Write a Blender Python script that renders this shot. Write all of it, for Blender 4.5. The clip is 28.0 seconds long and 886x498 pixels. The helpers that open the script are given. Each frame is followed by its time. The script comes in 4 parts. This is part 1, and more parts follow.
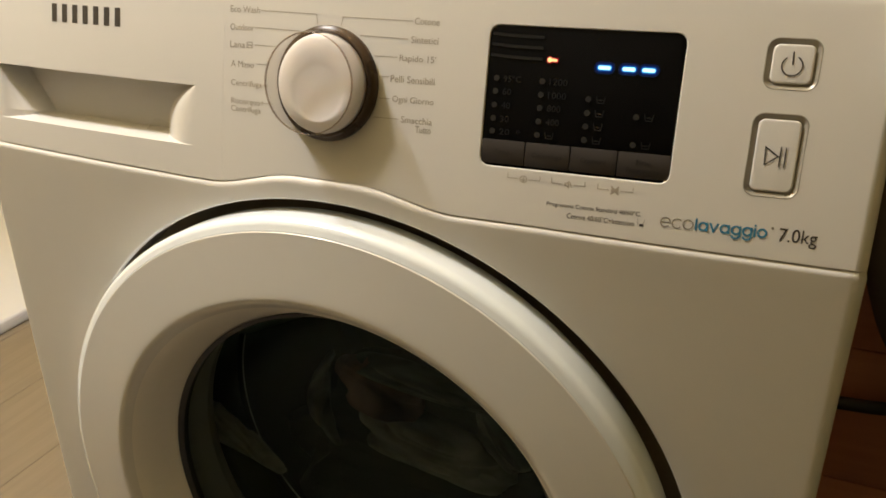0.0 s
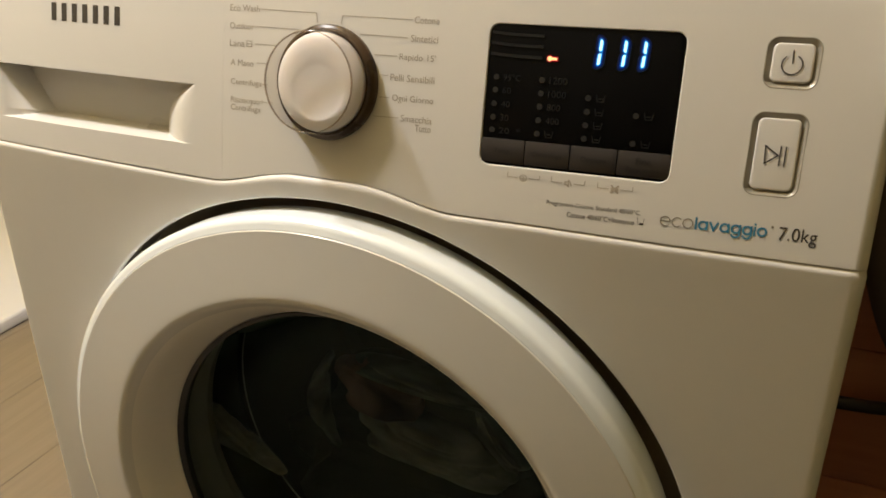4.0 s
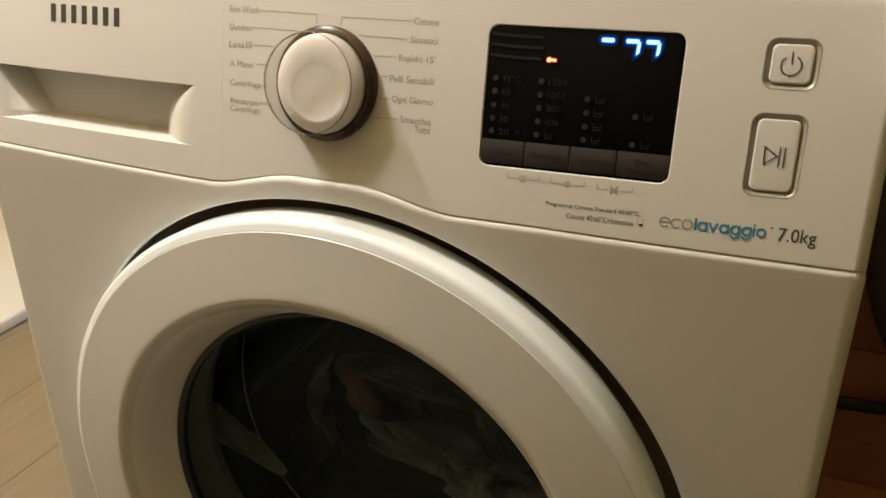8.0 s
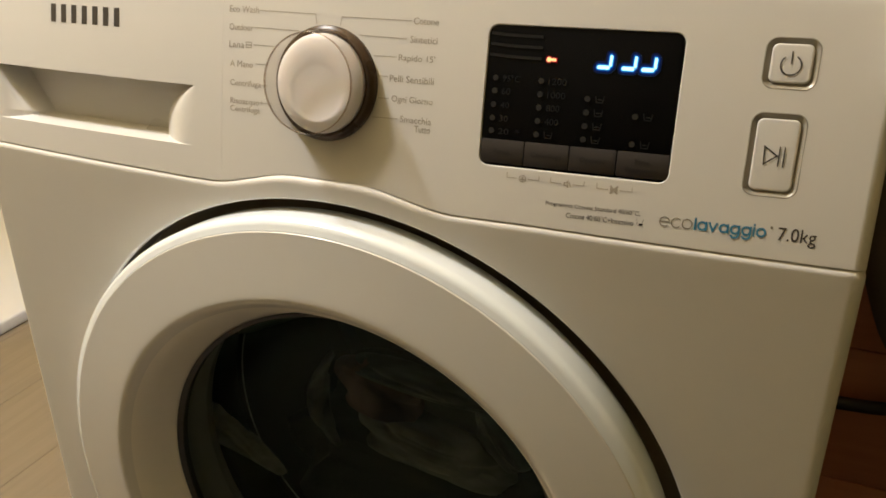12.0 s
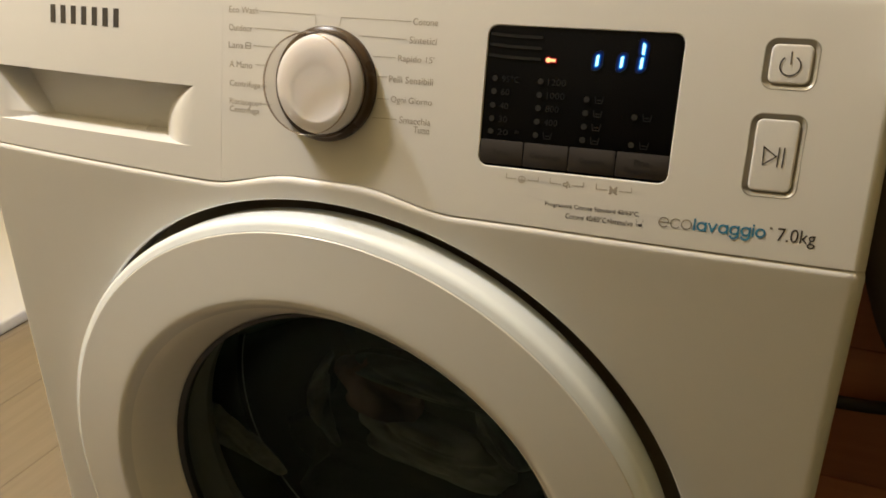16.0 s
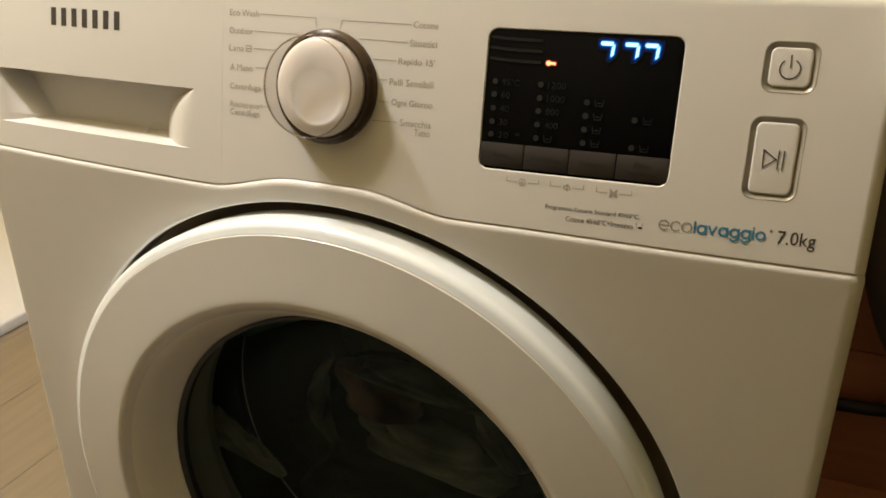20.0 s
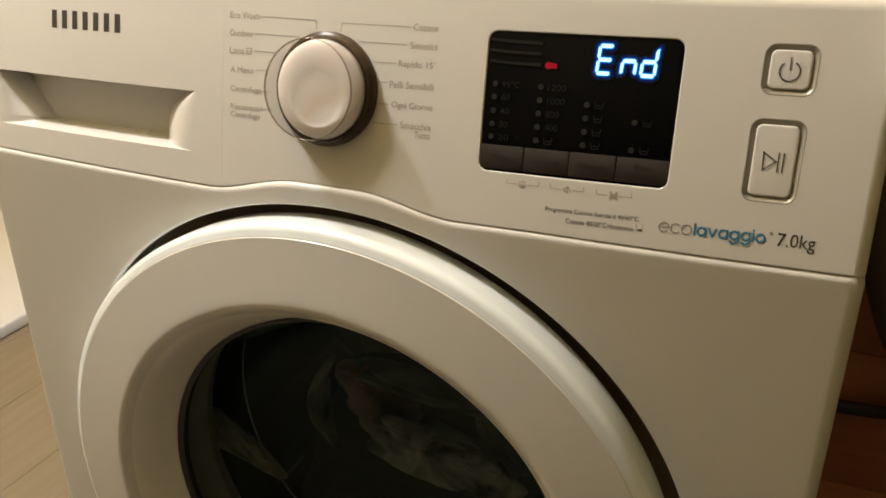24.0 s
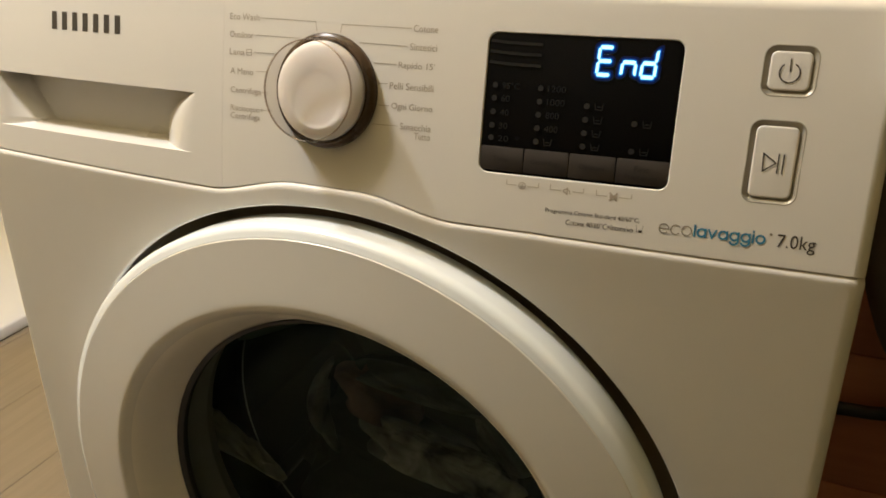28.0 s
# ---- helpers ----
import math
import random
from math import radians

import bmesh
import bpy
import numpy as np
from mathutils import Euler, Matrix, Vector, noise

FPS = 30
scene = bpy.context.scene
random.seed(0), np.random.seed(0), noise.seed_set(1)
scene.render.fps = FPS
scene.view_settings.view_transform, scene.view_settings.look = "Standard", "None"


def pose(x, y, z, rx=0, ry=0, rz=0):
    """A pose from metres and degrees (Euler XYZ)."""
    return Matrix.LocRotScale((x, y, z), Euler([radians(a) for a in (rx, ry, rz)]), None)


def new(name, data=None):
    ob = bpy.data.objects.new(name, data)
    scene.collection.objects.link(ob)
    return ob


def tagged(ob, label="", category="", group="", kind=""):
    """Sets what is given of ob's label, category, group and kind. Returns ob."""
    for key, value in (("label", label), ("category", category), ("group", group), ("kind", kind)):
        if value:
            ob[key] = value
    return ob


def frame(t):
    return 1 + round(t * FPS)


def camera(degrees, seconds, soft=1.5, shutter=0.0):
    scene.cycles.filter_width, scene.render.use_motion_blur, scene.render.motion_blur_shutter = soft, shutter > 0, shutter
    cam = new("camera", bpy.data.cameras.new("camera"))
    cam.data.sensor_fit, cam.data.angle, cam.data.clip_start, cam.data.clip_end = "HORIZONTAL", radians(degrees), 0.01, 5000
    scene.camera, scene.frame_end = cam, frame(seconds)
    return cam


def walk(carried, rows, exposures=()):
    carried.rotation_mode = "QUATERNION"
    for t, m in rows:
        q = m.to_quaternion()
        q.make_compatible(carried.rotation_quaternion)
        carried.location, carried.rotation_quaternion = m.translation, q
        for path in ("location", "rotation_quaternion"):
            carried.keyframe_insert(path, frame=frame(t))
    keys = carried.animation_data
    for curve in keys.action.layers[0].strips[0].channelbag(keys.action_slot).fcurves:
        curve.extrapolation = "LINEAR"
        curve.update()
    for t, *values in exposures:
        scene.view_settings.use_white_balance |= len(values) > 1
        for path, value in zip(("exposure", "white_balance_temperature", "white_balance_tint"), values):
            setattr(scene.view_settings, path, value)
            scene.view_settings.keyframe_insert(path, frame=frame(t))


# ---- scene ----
cam = camera(56.64, 28.0, soft=1.7)
PATH = [
    (0, pose(0.25352, -0.39770, 0.89729, 65.9252, 0.6241, 23.1827)),
    (0.5, pose(0.25351, -0.39770, 0.89731, 65.9319, 0.6243, 23.1812)),
    (1, pose(0.25346, -0.39768, 0.89737, 65.9517, 0.6251, 23.1766)),
    (1.5, pose(0.25355, -0.39770, 0.89724, 65.9237, 0.6245, 23.1863)),
    (2, pose(0.25374, -0.39774, 0.89695, 65.8806, 0.6243, 23.2054)),
    (2.5, pose(0.25371, -0.39777, 0.89702, 65.8550, 0.6220, 23.2019)),
    (3, pose(0.25368, -0.39766, 0.89708, 65.8724, 0.6167, 23.2021)),
    (3.5, pose(0.25341, -0.39785, 0.89654, 65.9557, 0.5882, 23.1652)),
    (5.5, pose(0.25381, -0.39773, 0.89666, 65.8319, 0.6104, 23.1718)),
    (6, pose(0.25362, -0.39778, 0.89664, 65.8428, 0.5998, 23.1514)),
    (6.5, pose(0.25383, -0.39766, 0.89682, 65.8673, 0.6110, 23.1689)),
    (7, pose(0.25390, -0.39750, 0.89689, 65.9038, 0.6225, 23.1807)),
    (7.5, pose(0.25356, -0.39779, 0.89719, 65.8917, 0.6145, 23.1352)),
    (8, pose(0.25344, -0.39780, 0.89745, 65.9034, 0.6393, 23.1120)),
    (8.5, pose(0.25341, -0.39789, 0.89726, 65.9687, 0.6562, 23.0955)),
    (9, pose(0.25312, -0.39812, 0.89677, 66.0373, 0.6014, 23.0551)),
    (9.5, pose(0.25268, -0.39828, 0.89666, 66.0127, 0.5901, 22.9966)),
    (10, pose(0.25324, -0.39804, 0.89632, 66.0439, 0.5753, 23.0729)),
    (10.5, pose(0.25299, -0.39795, 0.89641, 66.0092, 0.6012, 23.0441)),
    (11, pose(0.25340, -0.39781, 0.89633, 65.9897, 0.5798, 23.1073)),
    (11.5, pose(0.25357, -0.39782, 0.89634, 65.9885, 0.5851, 23.1275)),
    (12, pose(0.25366, -0.39802, 0.89668, 65.9877, 0.6355, 23.1195)),
    (12.5, pose(0.25341, -0.39812, 0.89731, 65.9703, 0.6404, 23.0861)),
    (14.5, pose(0.25392, -0.39731, 0.89797, 65.9740, 0.7110, 23.1123)),
    (15, pose(0.25382, -0.39744, 0.89761, 65.9757, 0.6905, 23.0977)),
    (15.5, pose(0.25415, -0.39738, 0.89752, 65.9310, 0.6922, 23.1405)),
    (16, pose(0.25419, -0.39738, 0.89756, 65.9143, 0.6949, 23.1471)),
    (16.5, pose(0.25402, -0.39743, 0.89769, 65.9000, 0.6977, 23.1293)),
    (17, pose(0.25407, -0.39747, 0.89764, 65.9091, 0.6944, 23.1322)),
    (17.5, pose(0.25367, -0.39785, 0.89778, 65.9096, 0.6889, 23.0852)),
    (18, pose(0.25368, -0.39800, 0.89745, 65.9668, 0.6817, 23.1000)),
    (18.5, pose(0.25385, -0.39797, 0.89780, 65.9711, 0.6937, 23.1121)),
    (19, pose(0.25400, -0.39800, 0.89779, 66.0154, 0.6893, 23.1205)),
    (19.5, pose(0.25373, -0.39799, 0.89819, 65.9968, 0.6734, 23.0985)),
    (20, pose(0.25364, -0.39799, 0.89823, 66.0417, 0.6727, 23.0877)),
    (20.5, pose(0.25376, -0.39804, 0.89810, 66.1107, 0.6765, 23.0958)),
    (21, pose(0.25416, -0.39808, 0.89775, 66.1723, 0.6874, 23.1381)),
    (21.5, pose(0.25379, -0.39806, 0.89807, 66.1248, 0.6771, 23.0974)),
    (23.5, pose(0.25364, -0.39793, 0.89853, 66.1749, 0.6872, 23.0852)),
    (24, pose(0.25410, -0.39793, 0.89846, 66.1764, 0.7048, 23.1417)),
    (24.5, pose(0.25370, -0.39803, 0.89811, 66.2198, 0.6573, 23.0968)),
    (25, pose(0.25399, -0.39803, 0.89778, 66.2634, 0.6438, 23.1359)),
    (25.5, pose(0.25401, -0.39807, 0.89778, 66.2656, 0.6458, 23.1387)),
    (26, pose(0.25374, -0.39817, 0.89806, 66.2471, 0.6609, 23.1044)),
    (26.5, pose(0.25409, -0.39792, 0.89802, 66.2770, 0.6826, 23.1424)),
    (27, pose(0.25410, -0.39793, 0.89789, 66.3087, 0.6632, 23.1474)),
    (27.5, pose(0.25406, -0.39800, 0.89794, 66.3214, 0.6843, 23.1344)),
    (28, pose(0.25399, -0.39801, 0.89812, 66.3071, 0.6880, 23.1263)),
]
walk(cam, PATH, exposures=[(0.0, 0.0), (28.0, 0.0)])

# ---- light: one ceiling lamp in a closed room, warmed by the tinted walls ----
world = bpy.data.worlds.new("world")
scene.world = world
world.use_nodes = True
world.node_tree.nodes["Background"].inputs[0].default_value = (0.02, 0.016, 0.012, 1)
world.node_tree.nodes["Background"].inputs[1].default_value = 0.2
LAMP = (-0.61, -0.122, 1.88)
bulb = bpy.data.lights.new("ceiling_bulb", "POINT")
bulb.energy, bulb.color, bulb.shadow_soft_size = 61.0, (1.0, 0.985, 1.0), 0.055
bulb_ob = new("ceiling_bulb", bulb)
bulb_ob.matrix_world = pose(*LAMP)


# ---- materials ----
def mat(name, color, rough=0.5, metal=0.0, coat=0.0, var=0.06, scale=6.0, bump=0.0, bump_scale=300.0, rough_var=0.0, spec=0.5):
    """A plain surface: colour varied at two scales, fine relief, roughness varied in patches."""
    m = bpy.data.materials.new(name)
    m.use_nodes = True
    nt = m.node_tree
    b = nt.nodes["Principled BSDF"]
    b.inputs["Roughness"].default_value = rough
    b.inputs["Metallic"].default_value = metal
    b.inputs["Coat Weight"].default_value = coat
    b.inputs["Coat Roughness"].default_value = 0.12
    b.inputs["Specular IOR Level"].default_value = spec
    tc = nt.nodes.new("ShaderNodeTexCoord")
    n1 = nt.nodes.new("ShaderNodeTexNoise")
    n1.inputs["Scale"].default_value = scale
    n1.inputs["Detail"].default_value = 5
    n2 = nt.nodes.new("ShaderNodeTexNoise")
    n2.inputs["Scale"].default_value = scale * 22
    n2.inputs["Detail"].default_value = 3
    nt.links.new(tc.outputs["Object"], n1.inputs["Vector"])
    nt.links.new(tc.outputs["Object"], n2.inputs["Vector"])
    mul = nt.nodes.new("ShaderNodeMath")
    mul.operation = "MULTIPLY_ADD"
    mul.inputs[1].default_value = 0.4
    nt.links.new(n2.outputs["Fac"], mul.inputs[0])
    nt.links.new(n1.outputs["Fac"], mul.inputs[2])
    ramp = nt.nodes.new("ShaderNodeMapRange")
    ramp.inputs["From Min"].default_value, ramp.inputs["From Max"].default_value = 0.35, 1.05
    ramp.inputs["To Min"].default_value, ramp.inputs["To Max"].default_value = 1 - var, 1 + var
    nt.links.new(mul.outputs[0], ramp.inputs["Value"])
    vm = nt.nodes.new("ShaderNodeVectorMath")
    vm.operation = "SCALE"
    vm.inputs[0].default_value = color[:3]
    nt.links.new(ramp.outputs[0], vm.inputs["Scale"])
    nt.links.new(vm.outputs[0], b.inputs["Base Color"])
    if rough_var:
        rr = nt.nodes.new("ShaderNodeMapRange")
        rr.inputs["From Min"].default_value, rr.inputs["From Max"].default_value = 0.3, 0.7
        rr.inputs["To Min"].default_value, rr.inputs["To Max"].default_value = rough - rough_var, rough + rough_var
        nt.links.new(n1.outputs["Fac"], rr.inputs["Value"])
        nt.links.new(rr.outputs[0], b.inputs["Roughness"])
    if bump:
        n3 = nt.nodes.new("ShaderNodeTexNoise")
        n3.inputs["Scale"].default_value = bump_scale
        nt.links.new(tc.outputs["Object"], n3.inputs["Vector"])
        bp = nt.nodes.new("ShaderNodeBump")
        bp.inputs["Strength"].default_value = bump
        bp.inputs["Distance"].default_value = 0.001
        nt.links.new(n3.outputs["Fac"], bp.inputs["Height"])
        nt.links.new(bp.outputs[0], b.inputs["Normal"])
    return m


def wood(name, c1, c2, rough, axis, stretch=14.0, scale=5.0, rand=0.25):
    """Long grain or streaks along one axis, each piece a shade of its own."""
    m = mat(name, c1, rough)
    nt = m.node_tree
    b = nt.nodes["Principled BSDF"]
    tc = nt.nodes.new("ShaderNodeTexCoord")
    oi = nt.nodes.new("ShaderNodeObjectInfo")
    mp = nt.nodes.new("ShaderNodeMapping")
    s = [scale * stretch] * 3
    s[axis] = scale
    mp.inputs["Scale"].default_value = s
    nt.links.new(tc.outputs["Object"], mp.inputs["Vector"])
    n = nt.nodes.new("ShaderNodeTexNoise")
    n.noise_dimensions = "4D"
    n.inputs["Scale"].default_value = 1.0
    n.inputs["Detail"].default_value = 6
    n.inputs["Distortion"].default_value = 0.6
    nt.links.new(mp.outputs[0], n.inputs["Vector"])
    w = nt.nodes.new("ShaderNodeMath")
    w.operation = "MULTIPLY"
    w.inputs[1].default_value = 40.0
    nt.links.new(oi.outputs["Random"], w.inputs[0])
    nt.links.new(w.outputs[0], n.inputs["W"])
    cr = nt.nodes.new("ShaderNodeValToRGB")
    cr.color_ramp.elements[0].color, cr.color_ramp.elements[1].color = (*c1, 1), (*c2, 1)
    cr.color_ramp.elements[0].position, cr.color_ramp.elements[1].position = 0.35, 0.68
    nt.links.new(n.outputs["Fac"], cr.inputs[0])
    mr = nt.nodes.new("ShaderNodeMapRange")
    mr.inputs["To Min"].default_value, mr.inputs["To Max"].default_value = 1 - rand, 1 + rand
    nt.links.new(oi.outputs["Random"], mr.inputs["Value"])
    vm = nt.nodes.new("ShaderNodeVectorMath")
    vm.operation = "SCALE"
    nt.links.new(cr.outputs[0], vm.inputs[0])
    nt.links.new(mr.outputs[0], vm.inputs["Scale"])
    nt.links.new(vm.outputs[0], b.inputs["Base Color"])
    bp = nt.nodes.new("ShaderNodeBump")
    bp.inputs["Strength"].default_value, bp.inputs["Distance"].default_value = 0.25, 0.002
    nt.links.new(n.outputs["Fac"], bp.inputs["Height"])
    nt.links.new(bp.outputs[0], b.inputs["Normal"])
    return m


def glow(name, color, strength, base=(0.004, 0.004, 0.0042)):
    m = bpy.data.materials.new(name)
    m.use_nodes = True
    b = m.node_tree.nodes["Principled BSDF"]
    b.inputs["Base Color"].default_value = (*base, 1)
    b.inputs["Specular IOR Level"].default_value = 0.12
    b.inputs["Emission Color"].default_value = (*color, 1)
    b.inputs["Emission Strength"].default_value = strength
    return m


def smoked(name, tint, gloss_rough=0.03, least=0.004, most=0.6, sheen=(1, 1, 1)):
    """Thin glass: a tinted see-through layer with a gloss that grows towards the edge."""
    m = bpy.data.materials.new(name)
    m.use_nodes = True
    nt = m.node_tree
    nt.nodes.remove(nt.nodes["Principled BSDF"])
    t = nt.nodes.new("ShaderNodeBsdfTransparent")
    t.inputs[0].default_value = (*tint, 1)
    g = nt.nodes.new("ShaderNodeBsdfGlossy")
    g.inputs["Roughness"].default_value = gloss_rough
    g.inputs["Color"].default_value = (*sheen, 1)
    lw = nt.nodes.new("ShaderNodeLayerWeight")
    lw.inputs[0].default_value = 0.5
    pw = nt.nodes.new("ShaderNodeMath")
    pw.operation = "POWER"
    pw.inputs[1].default_value = 4.0
    nt.links.new(lw.outputs["Facing"], pw.inputs[0])
    f = nt.nodes.new("ShaderNodeMapRange")
    f.inputs["To Min"].default_value, f.inputs["To Max"].default_value = least, most
    nt.links.new(pw.outputs[0], f.inputs["Value"])
    mx = nt.nodes.new("ShaderNodeMixShader")
    nt.links.new(f.outputs[0], mx.inputs[0])
    nt.links.new(t.outputs[0], mx.inputs[1])
    nt.links.new(g.outputs[0], mx.inputs[2])
    nt.links.new(mx.outputs[0], nt.nodes["Material Output"].inputs[0])
    return m


ENAMEL = mat("white_enamel", (0.76, 0.735, 0.69), 0.50, coat=0.05, var=0.025, scale=3, bump=0.05, bump_scale=420, rough_var=0.05)
PLASTIC = mat("white_plastic", (0.76, 0.735, 0.69), 0.30, coat=0.2, var=0.02, scale=4, bump=0.04, bump_scale=700, rough_var=0.05)
DOOR_WHITE = mat("door_plastic", (0.76, 0.745, 0.71), 0.36, coat=0.35, spec=0.9, var=0.02, scale=4, bump=0.02, bump_scale=500)
# pearl trim; its cool pale tint also paints a reflection on the ring
TRIM_SHEEN = mat("pearl_trim_cool_sheen", (0.825, 0.870, 0.895), 0.26, coat=0.15, var=0.02, scale=4, spec=0.6)
FUNNEL = mat("funnel_plastic", (0.88, 0.85, 0.79), 0.33, var=0.04, scale=5)
RUBBER = mat("black_rubber", (0.26, 0.215, 0.145), 0.7, var=0.2, scale=30)
BELLOWS = mat("grey_rubber", (0.34, 0.325, 0.31), 0.6, var=0.15, scale=20)
GASKET = mat("grey_gasket", (0.035, 0.031, 0.027), 0.5, var=0.2, scale=20)
BLACK_GLASS = mat("black_display_glass", (0.004, 0.004, 0.0042), 0.14, var=0.1, scale=10, spec=0.16)
KEY_PAD = mat("touch_key_film", (0.026, 0.0195, 0.0155), 0.6, var=0.12, scale=30)
DIM = mat("dim_grey_print", (0.0046, 0.0046, 0.0046), 0.5, var=0.15, scale=60)
DIM_DOT = mat("unlit_lamp", (0.023, 0.022, 0.021), 0.4, var=0.15, scale=60)
STRIPE = mat("faint_stripe", (0.0092, 0.0094, 0.0094), 0.4, var=0.2, scale=40)
FAINT = mat("faint_print", (0.0085, 0.0075, 0.007), 0.6, var=0.2, scale=40)
CHROME = mat("brushed_metal_frame", (0.37, 0.345, 0.29), 0.38, metal=0.2, var=0.08, scale=30)
KNOB_CHROME = mat("dark_chrome", (0.070, 0.045, 0.026), 0.30, var=0.35, scale=90, rough_var=0.08, spec=0.22)
KNOB_CORE = mat("cream_knob_plastic", (0.85, 0.81, 0.795), 0.45, coat=0.1, var=0.02, scale=30)
milky = KNOB_CORE.node_tree.nodes["Principled BSDF"].inputs
milky["Subsurface Weight"].default_value = 0.7
milky["Subsurface Radius"].default_value = (1.0, 0.9, 0.8)
milky["Subsurface Scale"].default_value = 0.006
INK = mat("dark_grey_ink", (0.055, 0.045, 0.035), 0.6, var=0.15, scale=80)
INK_SOFT = mat("soft_grey_ink", (0.42, 0.37, 0.305), 0.6, var=0.12, scale=80)
INK_GREY = mat("pale_grey_ink", (0.27, 0.24, 0.18), 0.6, var=0.1, scale=80)
INK_BLUE = mat("blue_ink", (0.045, 0.24, 0.40), 0.55, var=0.1, scale=80)
LED_CORE = glow("blue_white_light", (0.56, 0.99, 1.0), 1.55)
LED_EDGE = glow("blue_light", (0.02, 0.42, 1.0), 1.0)
# two dim emissions that paint the blue halo round each bar
LED_HALO_IN = glow("halo_deep_blue", (0.0, 0.15, 1.0), 0.24)
LED_HALO_OUT = glow("halo_faint_blue", (0.0, 0.12, 1.0), 0.035)
RED_CORE = glow("orange_light", (1.0, 0.50, 0.20), 1.9)
RED_EDGE = glow("red_light", (1.0, 0.012, 0.035), 0.30)
LIP = smoked("clear_lip", (0.72, 0.66, 0.60), 0.08, 0.05, 0.6)
ACRYLIC = smoked("clear_acrylic", (0.80, 0.785, 0.77), 0.05, 0.02, 0.35)
GLASS = smoked("smoked_door_glass", (0.60, 0.64, 0.61), 0.30, 0.026, 0.6, (0.52, 0.68, 0.58))
# drum steel kept near black: the shade inside is put into its colour
SHADED_STEEL = mat("shaded_drum_steel", (0.008, 0.010, 0.009), 0.38, metal=0.9, var=0.1, scale=20)
LINE_PALE = mat("pale_reflected_line", (0.34, 0.34, 0.33), 0.4)
CLOTH_A = mat("dark_cloth", (0.034, 0.034, 0.029), 0.9, var=0.4, scale=18, bump=0.6, bump_scale=250)
# streaked colours of the shapes that imitate reflections in the door glass
SHEEN_B = wood("grey_green_reflection", (0.035, 0.037, 0.037), (0.52, 0.52, 0.51), 0.9, 0, stretch=1.8, scale=13.0, rand=0.0)
SHEEN_E = wood("grey_brown_reflection", (0.03, 0.03, 0.03), (0.36, 0.345, 0.34), 0.9, 0, stretch=1.8, scale=13.0, rand=0.0)
SHEEN_C = wood("dull_red_reflection", (0.07, 0.038, 0.034), (0.46, 0.27, 0.25), 0.9, 0, stretch=1.8, scale=11.0, rand=0.0)
SHEEN_D = wood("pale_reflection", (0.42, 0.43, 0.43), (0.88, 0.88, 0.88), 0.9, 0, stretch=1.4, scale=30.0, rand=0.0)
CLOTH_L = wood("white_lace_cloth", (0.02, 0.02, 0.021), (0.46, 0.455, 0.45), 0.9, 0, stretch=1.3, scale=38.0, rand=0.0)
# yellowed so that the added walls bounce warm fill light
BOUNCE_CREAM = mat("cream_bounce_paint", (0.89, 0.765, 0.41), 0.7, var=0.03, scale=2, bump=0.2, bump_scale=180)
TRAY = mat("white_ceramic", (0.589, 0.642, 0.829), 0.25, coat=0.3, var=0.02, scale=3)
# colours of the unseen right and front walls, darkened to hold back bounce light
ABSORB_OCHRE = mat("ochre_absorber", (0.060, 0.048, 0.005), 0.7, var=0.05, scale=2, bump=0.2, bump_scale=180)
ABSORB_TAUPE = mat("taupe_absorber", (0.062, 0.049, 0.019), 0.7, var=0.05, scale=2, bump=0.2, bump_scale=180)
# unseen ceiling, yellowed likewise to bounce warm light down
BOUNCE_CEILING = mat("ceiling_bounce_paint", (0.93, 0.80, 0.44), 0.85, var=0.03, scale=2)
FLOOR_WOOD = wood("beige_wood_look_tile", (0.190, 0.161, 0.136), (0.214, 0.184, 0.158), 0.5, 1, rand=0.06)
GROUT = mat("grout", (0.190, 0.161, 0.136), 0.9)
RED_WOOD = wood("red_brown_board", (0.58, 0.225, 0.115), (0.66, 0.275, 0.145), 0.42, 0, stretch=10, rand=0.12)
DARK_GAP = mat("dark_joint", (0.07, 0.027, 0.015), 0.9)
BAG_CLOTH = mat("dark_grey_fabric", (0.12, 0.10, 0.084), 0.75, var=0.25, scale=12, bump=0.4, bump_scale=400)
HOSE = mat("black_hose_rubber", (0.028, 0.025, 0.022), 0.45, var=0.2, scale=30)
LAMP_GLASS = glow("lit_opal_glass", (1.0, 0.82, 0.60), 12.0, base=(0.8, 0.78, 0.74))


# ---- helpers of the scene ----
def part(name, bm, material, parent=None, label="", smooth=True, weld=False):
    me = bpy.data.meshes.new(name)
    if weld:
        bmesh.ops.remove_doubles(bm, verts=bm.verts, dist=1e-6)
    bmesh.ops.recalc_face_normals(bm, faces=bm.faces)
    bm.to_mesh(me)
    bm.free()
    for m in material if isinstance(material, (list, tuple)) else [material]:
        me.materials.append(m)
    if smooth:
        me.polygons.foreach_set("use_smooth", [True] * len(me.polygons))
        me.set_sharp_from_angle(angle=radians(38))
    ob = new(name, me)
    ob.parent = parent
    return tagged(ob, label)


def thing(name, label, category, group="", at=(0, 0, 0)):
    e = new(name)
    e.empty_display_size = 0.1
    e.location = at
    return tagged(e, label, category, group)


def box(bm, x0, x1, y0, y1, z0, z1, bevel=0.0, segs=2):
    g = bmesh.ops.create_cube(bm, size=1)
    for v in g["verts"]:
        v.co = Vector(((x0 + x1) / 2 + v.co.x * (x1 - x0), (y0 + y1) / 2 + v.co.y * (y1 - y0), (z0 + z1) / 2 + v.co.z * (z1 - z0)))
    if bevel:
        es = {e for v in g["verts"] for e in v.link_edges}
        bmesh.ops.bevel(bm, geom=list(es), offset=bevel, segments=segs, affect="EDGES", profile=0.5)
    return bm


